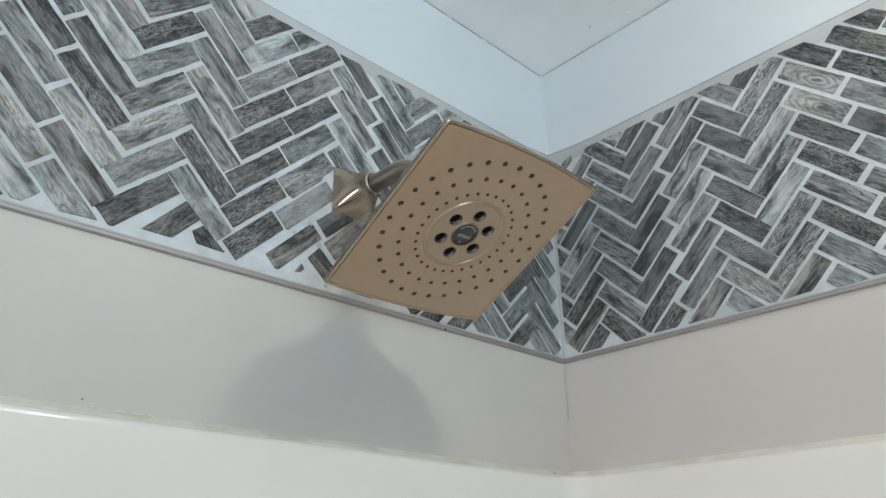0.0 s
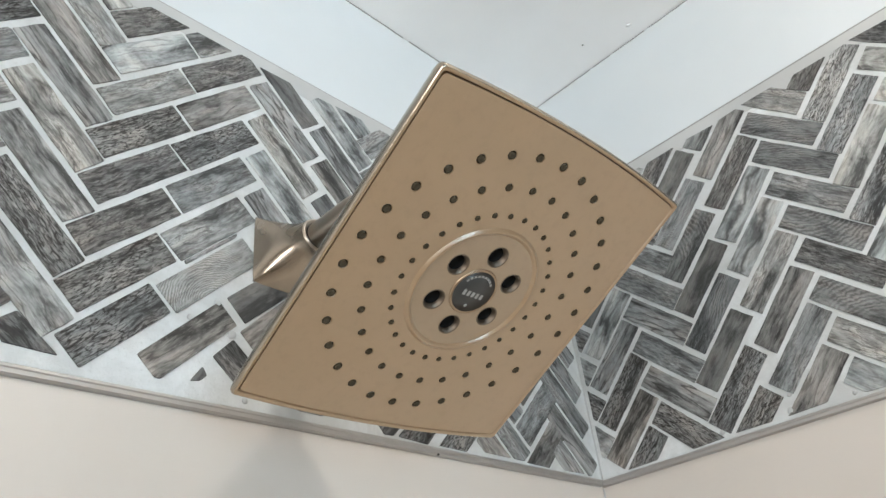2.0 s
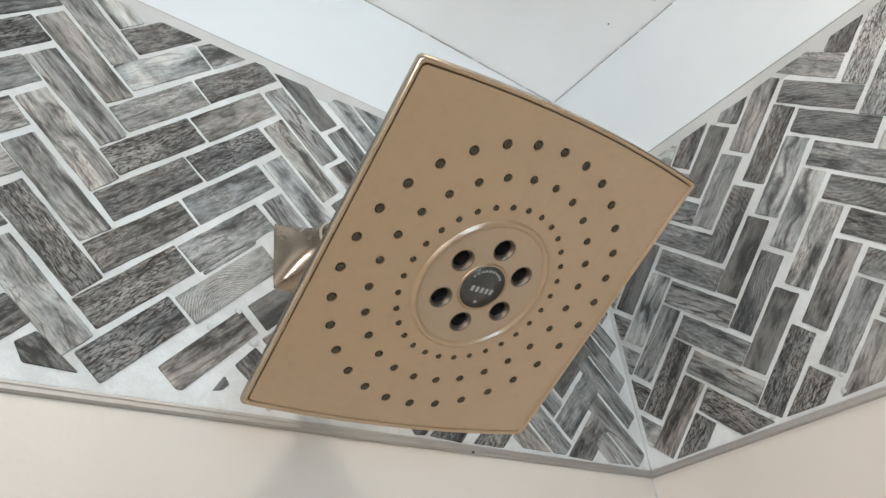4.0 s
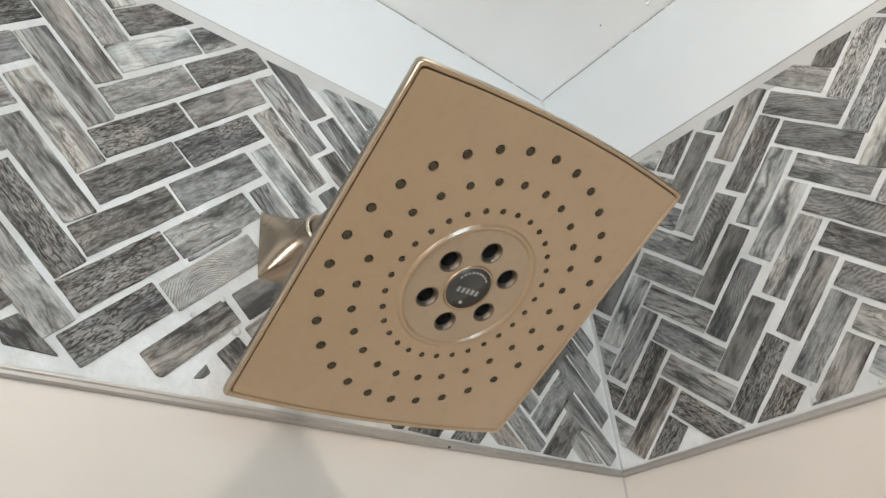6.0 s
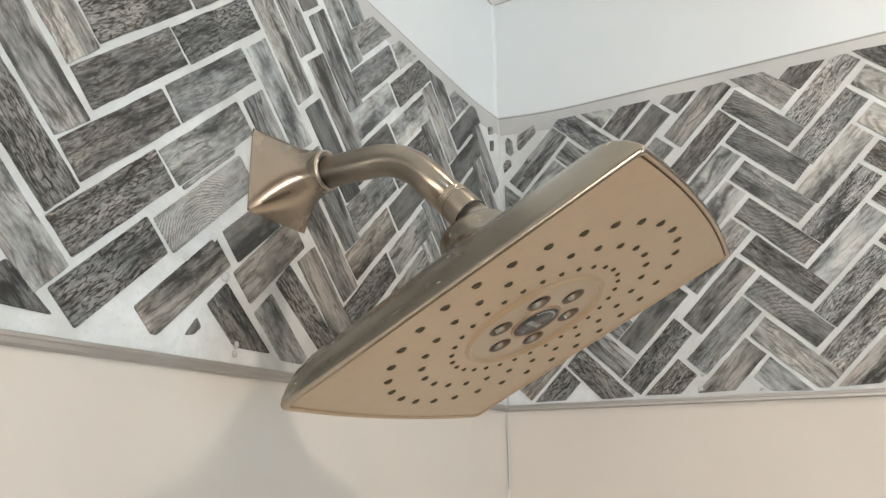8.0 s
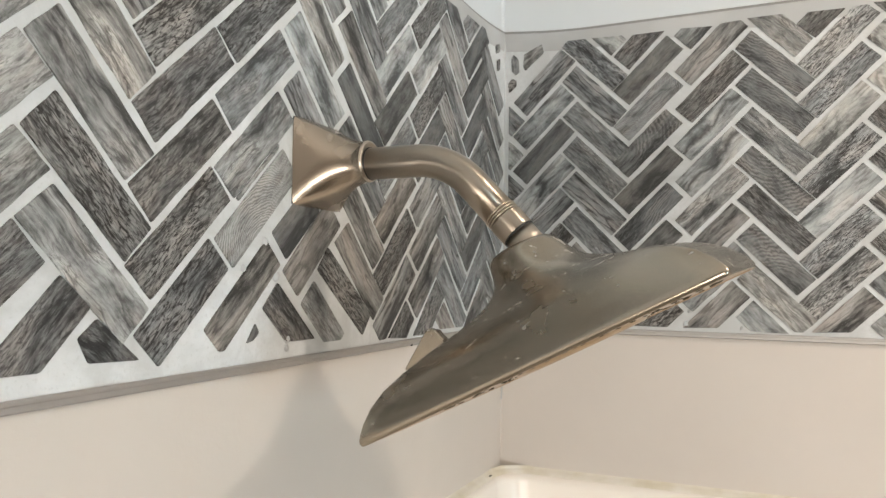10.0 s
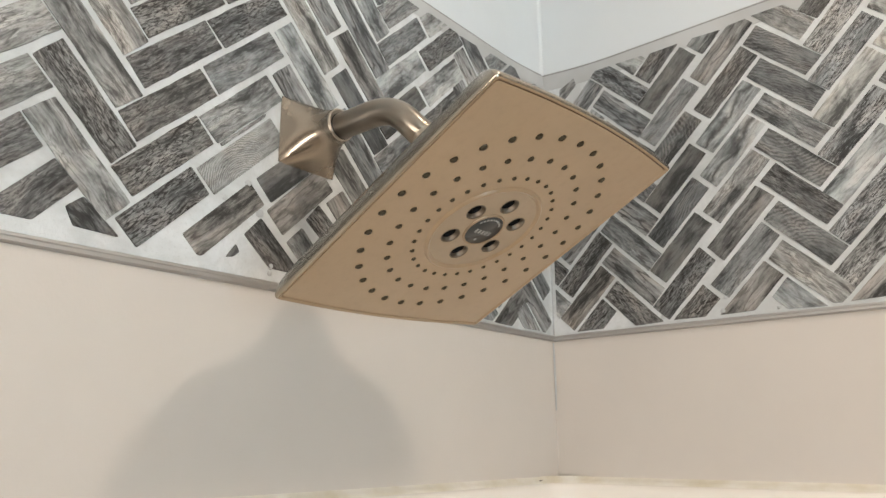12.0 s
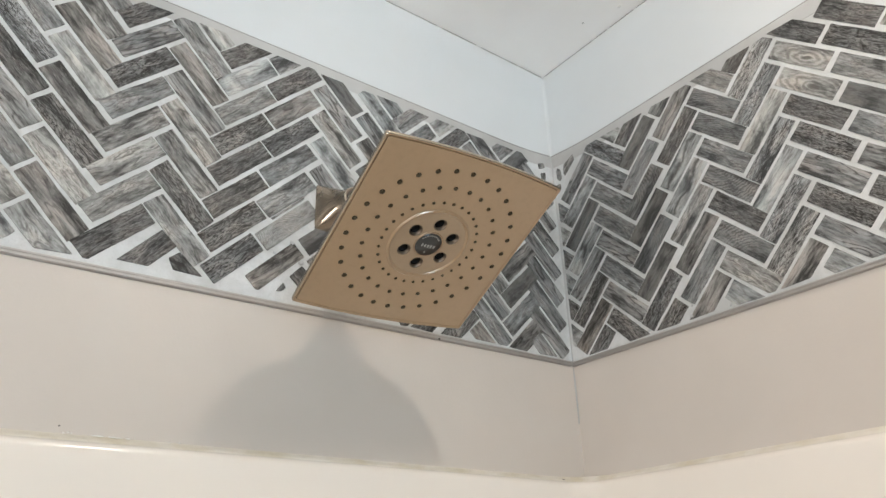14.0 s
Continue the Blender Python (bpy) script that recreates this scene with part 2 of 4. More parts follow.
TILES = {
    "D": wood_tile_material("dark_bark_tile", 0.045, 0.262, (1.015, 1.0, 0.985), bark=0.9, fibre=0.45, grit=1.0),
    "E": wood_tile_material("dark_fibre_tile", 0.040, 0.233, (1.03, 0.995, 0.97), bark=0.45, fibre=0.55, lines=0.3, grit=1.0),
    "P": wood_tile_material("charcoal_tile", 0.058, 0.175, (1.0, 1.0, 0.99), broad=0.35, fibre=0.25, cloud=0.45, lines=0.15),
    "S": wood_tile_material("striped_grey_tile", 0.068, 0.349, broad=0.5, fibre=0.35, cloud=0.2, lines=0.8, wander=0.002),
    "G": wood_tile_material("grey_wood_tile", 0.074, 0.359, (0.995, 1.0, 0.995), lines=0.35, bark=0.2, grit=0.55),
    "L": wood_tile_material("pale_clouded_tile", 0.090, 0.543, (0.99, 1.0, 0.99), broad=0.3, fibre=0.2, cloud=0.6, lines=0.35, grit=0.35),
    "V": wood_tile_material("pale_veined_tile", 0.068, 0.504, (1.02, 1.0, 0.97), broad=0.6, fibre=0.25, cloud=0.45, lines=0.55, bark=0.2, wander=0.005, grit=0.35),
    "B": wood_tile_material("brown_grey_tile", 0.043, 0.349, (1.05, 0.99, 0.94), broad=0.65, fibre=0.3, cloud=0.3, lines=0.55, grit=0.5),
    "T": wood_tile_material("pale_tile_with_dark_band", 0.149, 0.533, (1.005, 1.0, 0.98), broad=0.3, fibre=0.25, cloud=0.5, stripe=0.8, lines=0.2, grit=0.3),
    "R": wood_tile_material("pale_crackled_tile", 0.061, 0.446, bark=0.75, fibre=0.4, cloud=0.5, grit=1.0),
    "W": wood_tile_material("dark_tile_with_growth_arcs", 0.055, 0.233, broad=0.3, cloud=0.35, rings=(240.0, 300.0, 0.030, -0.020), ring_depth=0.55),
    "C": wood_tile_material("dark_tile_with_cross_grain", 0.052, 0.223, broad=0.3, cloud=0.35, rings=(150.0, 520.0, -0.055, 0.020), ring_depth=0.55),
    "A": wood_tile_material("pale_tile_with_fine_arcs", 0.080, 0.345, broad=0.3, cloud=0.45, rings=(560.0, 660.0, -0.012, -0.019), ring_depth=0.5),
    "K": wood_tile_material("knotted_tile", 0.110, 0.388, (1.01, 1.0, 0.98), broad=0.3, cloud=0.3, rings=(100.0, 290.0, -0.010, 0.002), ring_depth=0.42, knot=True),
}


def nickel_material(name, base, rough, spots=False, drawn=0.0):
    """Satin metal with faint brush marks; spots are dried water flecks."""
    k = Nodes(name, base, rough, 1.0)
    cloud = k.noise(k.coords(), 30, 4)
    c = k.mix(k.ramp(cloud, [(0.35, 0.0), (0.7, 1.0)]), base, tuple(x * 0.93 for x in base))
    rgh = k.ramp(k.noise(k.coords(), 45, 3), [(0.3, rough - 0.025), (0.7, rough + 0.035)])
    if spots:
        fleck = k.ramp(k.noise(k.coords("Object", (150, 330, 150), None, (0, 0, 0.6)), 1.0, 2, 0.5, 0.4), [(0.69, 0.0), (0.715, 1.0)])
        c = k.mix(k.math("MULTIPLY", fleck, 0.45), c, (0.80, 0.79, 0.77))
        rgh = k.mix(k.math("MULTIPLY", fleck, 0.8), rgh, (0.6, 0.6, 0.6))
    k.colour(c)
    k.gloss(rgh)
    if not drawn:
        k.bump(k.noise(k.coords("Object", (900, 60, 60)), 1.0, 3), 0.06, 0.0002)
    else:
        run, turn = k.n.new("ShaderNodeAttribute"), k.n.new("ShaderNodeVectorTransform")
        run.attribute_name = "brush"
        turn.vector_type, turn.convert_from, turn.convert_to = "VECTOR", "OBJECT", "WORLD"
        k.l.new(run.outputs["Vector"], turn.inputs[0])
        k.l.new(turn.outputs[0], k.b.inputs["Tangent"])
        k.b.inputs["Anisotropic"].default_value = drawn
    return k.mat


M_NICKEL = nickel_material("brushed_nickel", (0.445, 0.38, 0.31), 0.25)
M_PIPE = nickel_material("brushed_nickel_pipe", (0.385, 0.335, 0.28), 0.30, False, 0.92)
M_SHELL = nickel_material("satin_nickel_shell", (0.39, 0.34, 0.275), 0.25, True)
M_TRIM = nickel_material("satin_metal_trim", (0.47, 0.46, 0.445), 0.55)
M_RIM = nickel_material("nickel_ring", (0.50, 0.44, 0.37), 0.36)

def plate_material(name, light, deep):
    """Satin metallic lacquer with a faint mottle."""
    k = Nodes(name, light, 0.34, 0.10)
    k.b.inputs["IOR"].default_value = 2.05
    v = k.coords()
    c = k.mix(k.ramp(k.noise(v, 18, 4), [(0.3, 0.0), (0.75, 1.0)]), light, deep)
    k.colour(k.mix(k.ramp(k.noise(v, 160, 4, 0.7), [(0.50, 0.0), (0.66, 0.35)]), c, tuple(0.86 * x for x in deep)))
    k.gloss(k.ramp(k.noise(v, 60, 3), [(0.3, 0.28), (0.7, 0.34)]))
    k.bump(k.noise(v, 1500, 2), 0.12, 0.0002)
    k.bump(k.noise(v, 260, 3), 0.10, 0.0003)
    return k.mat


M_PLATE = plate_material("satin_nickel_plastic", (0.362, 0.240, 0.132), (0.330, 0.218, 0.115))
M_DISC = plate_material("grey_nickel_plastic", (0.335, 0.233, 0.138), (0.302, 0.209, 0.122))
M_GAP = paint_material("brown_gap", (0.10, 0.075, 0.05), 0.6, 0.1)

M_JET = nickel_material("nickel_jet", (0.20, 0.165, 0.13), 0.50)
M_RING = nickel_material("tan_ring", (0.40, 0.30, 0.21), 0.42)
M_RUBBER = paint_material("olive_rubber", (0.074, 0.060, 0.040), 0.8, 0.2)
M_BLACK = paint_material("black_cavity_shade", (0.008, 0.008, 0.008), 0.6, 0.1)
# rubber seals, and the shadow line painted behind the flange
M_SEAL_SHADOW = paint_material("black_seal_and_shadow", (0.012, 0.012, 0.012), 0.35, 0.1)
for m in (M_RUBBER, M_BLACK):
    m.node_tree.nodes["Principled BSDF"].inputs["Specular IOR Level"].default_value = 0.08
M_BADGE = paint_material("charcoal_badge", (0.045, 0.045, 0.043), 0.3, 0.1, 0.05)
M_MARK = paint_material("pale_grey_print", (0.30, 0.30, 0.285), 0.45)


# ---- mesh helpers ----
def link_mesh(name, bm, material, smooth=False):
    me = bpy.data.meshes.new(name)
    bmesh.ops.recalc_face_normals(bm, faces=bm.faces[:])
    bm.to_mesh(me)
    bm.free()
    me.materials.append(material)
    for p in me.polygons:
        p.use_smooth = smooth
    return me


def part(name, bm, material, parent, label="", smooth=False):
    ob = new(name, link_mesh(name, bm, material, smooth))
    ob.parent = parent
    if label:
        tagged(ob, label)
    return ob


def empty(name, m, label, category, group=""):
    ob = new(name)
    ob.empty_display_size = 0.02
    ob.matrix_world = m
    return tagged(ob, label, category, group)


def box(bm, x0, x1, y0, y1, z0, z1):
    vs = [bm.verts.new((x, y, z)) for z in (z0, z1) for y in (y0, y1) for x in (x0, x1)]
    for f in ((0, 2, 3, 1), (4, 5, 7, 6), (0, 1, 5, 4), (2, 6, 7, 3), (0, 4, 6, 2), (1, 3, 7, 5)):
        bm.faces.new([vs[i] for i in f])
    return bm


def loft(bm, rings, closed=True, cap_start=False, cap_end=False):
    """Quads between rings of points; every ring has the same count."""
    made = [[bm.verts.new(p) for p in ring] for ring in rings]
    n = len(made[0])
    for a, b in zip(made, made[1:]):
        for i in range(n if closed else n - 1):
            j = (i + 1) % n
            bm.faces.new((a[i], a[j], b[j], b[i]))
    if cap_start:
        bm.faces.new(made[0][::-1])
    if cap_end:
        bm.faces.new(made[-1])
    return made


def circle(r, n, z=0.0, cx=0.0, cy=0.0, phase=0.0):
    return [(cx + r * math.cos(phase + 2 * math.pi * i / n), cy + r * math.sin(phase + 2 * math.pi * i / n), z) for i in range(n)]


def lathe(profile, n=48, cap_start=False, cap_end=False):
    """A turned body about z from (radius, height) pairs."""
    bm = bmesh.new()
    loft(bm, [circle(r, n, z) for r, z in profile], True, cap_start, cap_end)
    return bm


def structure(name, bm, material, label="", smooth=False):
    ob = new(name, link_mesh(name, bm, material, smooth))
    return tagged(ob, label, kind="structure")


# ---- the room ----
BACK = 0.006  # the tiled face stands this far in front of the painted walls
LEDGE = 1.814
LOWB = 0.003  # the lower walls stand this far behind the tile face
structure("floor", box(bmesh.new(), -0.2, 2.6, -2.6, 0.2, -0.1, 0.0), M_FLOOR, "plain pale bathroom floor")
structure("ceiling", box(bmesh.new(), -0.2, 2.6, -2.6, 0.2, CEIL, CEIL + 0.1), M_CEIL, "smooth white painted bathroom ceiling")
SPLIT = 1.985  # behind the tile border the warm lower paint gives way to the white above
structure("wall_west", box(bmesh.new(), -0.12, -LOWB, -2.5, 0.12, 0.0, SPLIT), M_LOWER, "smooth warm off-white wall below the tile border")
structure("wall_west_upper", box(bmesh.new(), -0.12, -BACK, -2.5, 0.12, SPLIT, CEIL - 0.0004), M_WALL, "smooth white wall above the tile border")
structure("wall_north", box(bmesh.new(), -LOWB, 2.5, LOWB, 0.12, 0.0, SPLIT), M_LOWER, "smooth warm off-white wall below the tile border")
structure("wall_north_upper", box(bmesh.new(), -BACK, 2.5, BACK, 0.12, SPLIT, CEIL - 0.0004), M_WALL, "smooth white wall above the tile border")
structure("wall_south", box(bmesh.new(), -BACK, 2.5, -2.6, -2.5, 0.0, CEIL), M_FAR, "plain greige bathroom wall")
structure("wall_east", box(bmesh.new(), 2.4, 2.5, -2.5, BACK, 0.0, CEIL), M_FAR, "plain greige bathroom wall")

# ---- shower surround with its rounded inner corner ----
END_W, END_N = -0.80, 1.53


def swept(profile, radius, steps=14):
    """Rings of a profile (offset from the walls, height) swept along the west wall, round the corner and along the north wall."""
    rings = []
    for o, z in profile:
        r = max(radius - o, 0.001)
        x0, y0 = -BACK + radius, BACK - radius
        pts = [(-BACK + o, END_W, z), (-BACK + o, -0.40, z), (-BACK + o, -0.15, z)]
        for i in range(steps + 1):
            a = math.pi - (math.pi / 2) * i / steps
            pts.append((x0 + r * math.cos(a), y0 + r * math.sin(a), z))
        pts += [(0.15, BACK - o, z), (0.5, BACK - o, z), (END_N, BACK - o, z)]
        rings.append(pts)
    return rings


bm = bmesh.new()
lip = [(0.0005, LEDGE - 0.003), (0.004, LEDGE - 0.001)]
lip += [(0.006 + 0.008 * math.sin(radians(a)), LEDGE - 0.009 + 0.008 * math.cos(radians(a))) for a in range(0, 91, 15)]
lip += [(0.0145, LEDGE - 0.03), (0.016, LEDGE - 0.3), (0.02, LEDGE - 1.2), (0.02, 0.002)]
loft(bm, swept(lip, 0.045), closed=False)
structure("shower_surround", bm, M_SURROUND, "glossy white acrylic shower surround with a rounded lip", True)

bm = bmesh.new()
loft(bm, swept([(0.0026, LEDGE + 0.0050), (0.0036, LEDGE + 0.0034), (0.0058, LEDGE + 0.0016), (0.0095, LEDGE), (0.0102, LEDGE - 0.002)], 0.043), closed=False)
ob = structure("caulk_trim", bm, M_CAULK, "yellowed mildew-spotted caulk bead along the surround", True)
cx, cy, r = -BACK + 0.043, BACK - 0.043, 0.0385
arc = [(cx + r * math.cos(radians(a)), cy + r * math.sin(radians(a))) for a in range(180, 85, -10)]
plan = [(-LOWB + 0.0002, LOWB - 0.0002), (-LOWB + 0.0002, arc[0][1])] + arc + [(arc[-1][0], LOWB - 0.0002)]
bm = bmesh.new()
loft(bm, [[(x, y, z) for x, y in plan] for z in (LEDGE - 0.004, LEDGE + 0.0024)], True, True, True)
structure("corner_caulk_trim", bm, M_CAULK, "yellowed caulk filling the corner above the surround")


# ---- herringbone border ----
Z0, Z1 = 1.9715, 2.2885
LEN, WID, PITCH = 0.0766, 0.0229, 0.038
# columns: place along the wall, lean (1 rises away to the right), height of one tile's middle
WEST = [(-0.039, -1, 2.005), (-0.087, 1, 2.023), (-0.1435, -1, 2.002), (-0.197, 1, 2.021), (-0.2565, 1, 2.003), (-0.3095, -1, 2.022),
        (-0.371, -1, 2.000), (-0.430, 1, 2.0205), (-0.487, 1, 2.003), (-0.542, -1, 2.021), (-0.599, 1, 2.005), (-0.654, -1, 2.019),
        (-0.7115, -1, 2.002), (-0.768, 1, 2.021)]
NORTH = [(-0.0115, -1, 2.024), (0.045, 1, 2.008), (0.101, -1, 2.026), (0.156, 1, 2.009), (0.218, 1, 2.024), (0.275, -1, 2.004),
         (0.330, 1, 2.020), (0.3885, -1, 2.000), (0.4480, -1, 2.018)]
u, lean, phase = 0.507, 1, 2.002
while u < END_N + 0.03:
    NORTH.append((u, lean, phase))
    u, lean, phase = u + 0.0565, -lean, phase + (0.019 if lean > 0 else -0.019)


# the print up each column, from the tile below the first height, by the keys of TILES
WEST_TONES = ["SSGSSSSSS", "BGPBGPPPG", "BGSVGSSSS", "DBSSPDLDL", "DSDBGPLGG", "DBSSPBSLG", "DDSGSLVSP", "BBAVGDBEV", "DDDEEDGLE", "EVDVVSBGL", "EEGVVGDSE", "VBVDBLBVG", "DLVGSERGD", "GDGSDGGDG"]
NORTH_TONES = ["GGDGSGGGG", "DBDSLPLSG", "DSGSGGSRL", "DDPCPWAPE", "BGBVTTEBG", "LVWEWGCCG", "BRRLRLRRE", "GSDSDEKKE", "GDSGPGDED"]


# tiles that were cut by hand or left out, and the odd pieces set in their place
WEST_GAPS = [(-0.487, 2.003), (-0.487, 1.965), (-0.599, 1.967), (-0.542, 1.983), (-0.430, 2.0205), (-0.430, 1.9825), (-0.371, 1.962), (-0.371, 2.000), (-0.371, 2.038), (-0.371, 2.076), (-0.3095, 1.984), (-0.542, 1.945), (-0.039, 2.271), (-0.430, 2.0585)]
# hand-cut strips: tone, middle, lean in degrees, length, width, height of the lower cut
WEST_CUT = [("D", -0.4842, 2.0058, 45, 0.0690, 0.0229, 1.97), ("B", -0.4375, 2.0077, 45, 0.0715, 0.0200, 1.9772), ("E", -0.3940, 1.9890, -42, 0.0550, 0.0206, 1.9785), ("P", -0.3890, 2.0532, 43, 0.0480, 0.0216, 1.97),
            ("B", -0.3705, 2.0383, 45, 0.0685, 0.0228, 1.97), ("G", -0.3570, 1.9907, -43.6, 0.0525, 0.0206, 1.9755), ("D", -0.3294, 2.0079, -38, 0.0755, 0.0194, 1.97),
            ("E", -0.5666, 1.9905, 48, 0.0540, 0.0213, 1.9772), ("A", -0.4265, 2.0597, 45, 0.0830, 0.0222, 1.97)]
WEST_ODD = [("G", [(-0.4467, 2.0622), (-0.4450, 2.0602), (-0.4270, 2.0781), (-0.4095, 2.0955), (-0.4090, 2.0994), (-0.4285, 2.0802)]),
            ("E", [(-0.5470, 1.9900), (-0.5370, 1.9985), (-0.5125, 1.9778), (-0.5410, 1.9788)]),
            ("P", [(-0.4354, 1.9800), (-0.4277, 1.9913), (-0.4242, 1.9858), (-0.4287, 1.9815)]),
            ("G", [(-0.0310, 2.2740), (-0.0190, 2.2790), (-0.0168, 2.2709), (-0.0290, 2.2650)]),
            ("D", [(-0.0268, 2.2583), (-0.0167, 2.2627), (-0.0175, 2.2498), (-0.0255, 2.2467)])]
NORTH_GAPS = [(-0.0115, 2.252), (-0.0115, 2.290), (0.045, 2.274)]
NORTH_ODD = [("G", [(0.0102, 2.2713), (0.0160, 2.2650), (0.0172, 2.2503), (0.0127, 2.2472), (0.0082, 2.2524), (0.0075, 2.2664)]),
             ("D", [(0.0040, 2.2386), (0.0084, 2.2440), (0.0139, 2.2415), (0.0136, 2.2347), (0.0050, 2.2280)]),
             ("G", [(0.0225, 2.2700), (0.0430, 2.2790), (0.0450, 2.2690), (0.0238, 2.2512), (0.0215, 2.2564)])]


# lumps of smeared grout: place along the wall, height, radius
WEST_LUMPS = [(-0.3964, 1.9804, 0.0030), (-0.3968, 1.9747, 0.0022), (-0.4388, 2.0229, 0.0024), (-0.4088, 2.0187, 0.0034), (-0.4202, 2.0387, 0.0030)]
NORTH_LUMPS = [(0.1965, 1.9899, 0.0020), (0.1935, 1.9773, 0.0034), (0.2447, 1.9747, 0.0018), (0.1307, 1.9779, 0.0024)]


def clip(poly, nx, ny, d):
    """The part of a polygon where nx*x + ny*y <= d."""
    out = []
    for (ax, ay), (bx, by) in zip(poly, poly[1:] + poly[:1]):
        fa, fb = nx * ax + ny * ay - d, nx * bx + ny * by - d
        if fa <= 0:
            out.append((ax, ay))
        if (fa < 0 < fb) or (fb < 0 < fa):
            t = fa / (fa - fb)
            out.append((ax + t * (bx - ax), ay + t * (by - ay)))
    return out


def strip_cut(u, v, lean, length, width, floor_):
    """A tilted strip, cut level at its lower end."""
    a = radians(lean)
    c, sn, h, w = math.cos(a), math.sin(a), length / 2, width / 2
    poly = [(u + x * c - y * sn, v + x * sn + y * c) for x, y in ((-h, w), (h, w), (h, -w), (-h, -w))]
    return clip(poly, 0, -1, -floor_)


def area(poly):
    return abs(sum(a[0] * b[1] - b[0] * a[1] for a, b in zip(poly, poly[1:] + poly[:1]))) / 2


WEST_ODD += [(tone, strip_cut(*rest)) for tone, *rest in WEST_CUT]


def round_corners(poly, r):
    """Each corner replaced by two points and a softened middle."""
    out = []
    n = len(poly)
    for i in range(n):
        p, a, b = Vector(poly[i]), Vector(poly[i - 1]), Vector(poly[(i + 1) % n])
        la, lb = (a - p).length, (b - p).length
        if min(la, lb) < 1e-5:
            continue
        ra, rb = min(r, la * 0.4), min(r, lb * 0.4)
        qa, qb = p + (a - p) * ra / la, p + (b - p) * rb / lb
        out += [tuple(qa), tuple((qa + qb) / 4 + p / 2), tuple(qb)]
    return out


def tile_mesh(poly, tone, rise=0.0007):
    """A thin tile with a softened upper edge; its back sits in the grout."""
    bm = bmesh.new()
    c = Vector((sum(p[0] for p in poly) / len(poly), sum(p[1] for p in poly) / len(poly)))
    low = [(p[0], p[1], -0.002) for p in poly]
    mid = [(p[0], p[1], rise - 0.0004) for p in poly]
    top = []
    for p in poly:
        q = Vector(p) - c
        q *= max(0.0, 1 - 0.0003 / max(q.length, 0.001))
        top.append((c.x + q.x, c.y + q.y, rise))
    loft(bm, [low, mid, top], True, False, True)
    return link_mesh("tile", bm, TILES[tone])


def ragged(rng):
    """A tile's outline with slightly uneven, chipped sides."""
    h, w = LEN / 2, WID / 2
    j = lambda s: rng.uniform(-s, s)
    corners = [(-h + j(0.0008), -w + j(0.0006)), (h + j(0.0008), -w + j(0.0006)), (h + j(0.0008), w + j(0.0006)), (-h + j(0.0008), w + j(0.0006))]
    out = []
    for q, a in enumerate(corners):
        b = corners[(q + 1) % 4]
        out.append(a)
        steps = 7 if q % 2 == 0 else 3
        for i in range(1, steps):
            t = (i + j(0.25)) / steps
            x, y = a[0] + (b[0] - a[0]) * t, a[1] + (b[1] - a[1]) * t
            out.append((x, y + j(0.0004)) if q % 2 == 0 else (x + j(0.0004), y))
    return round_corners(out, 0.0008)


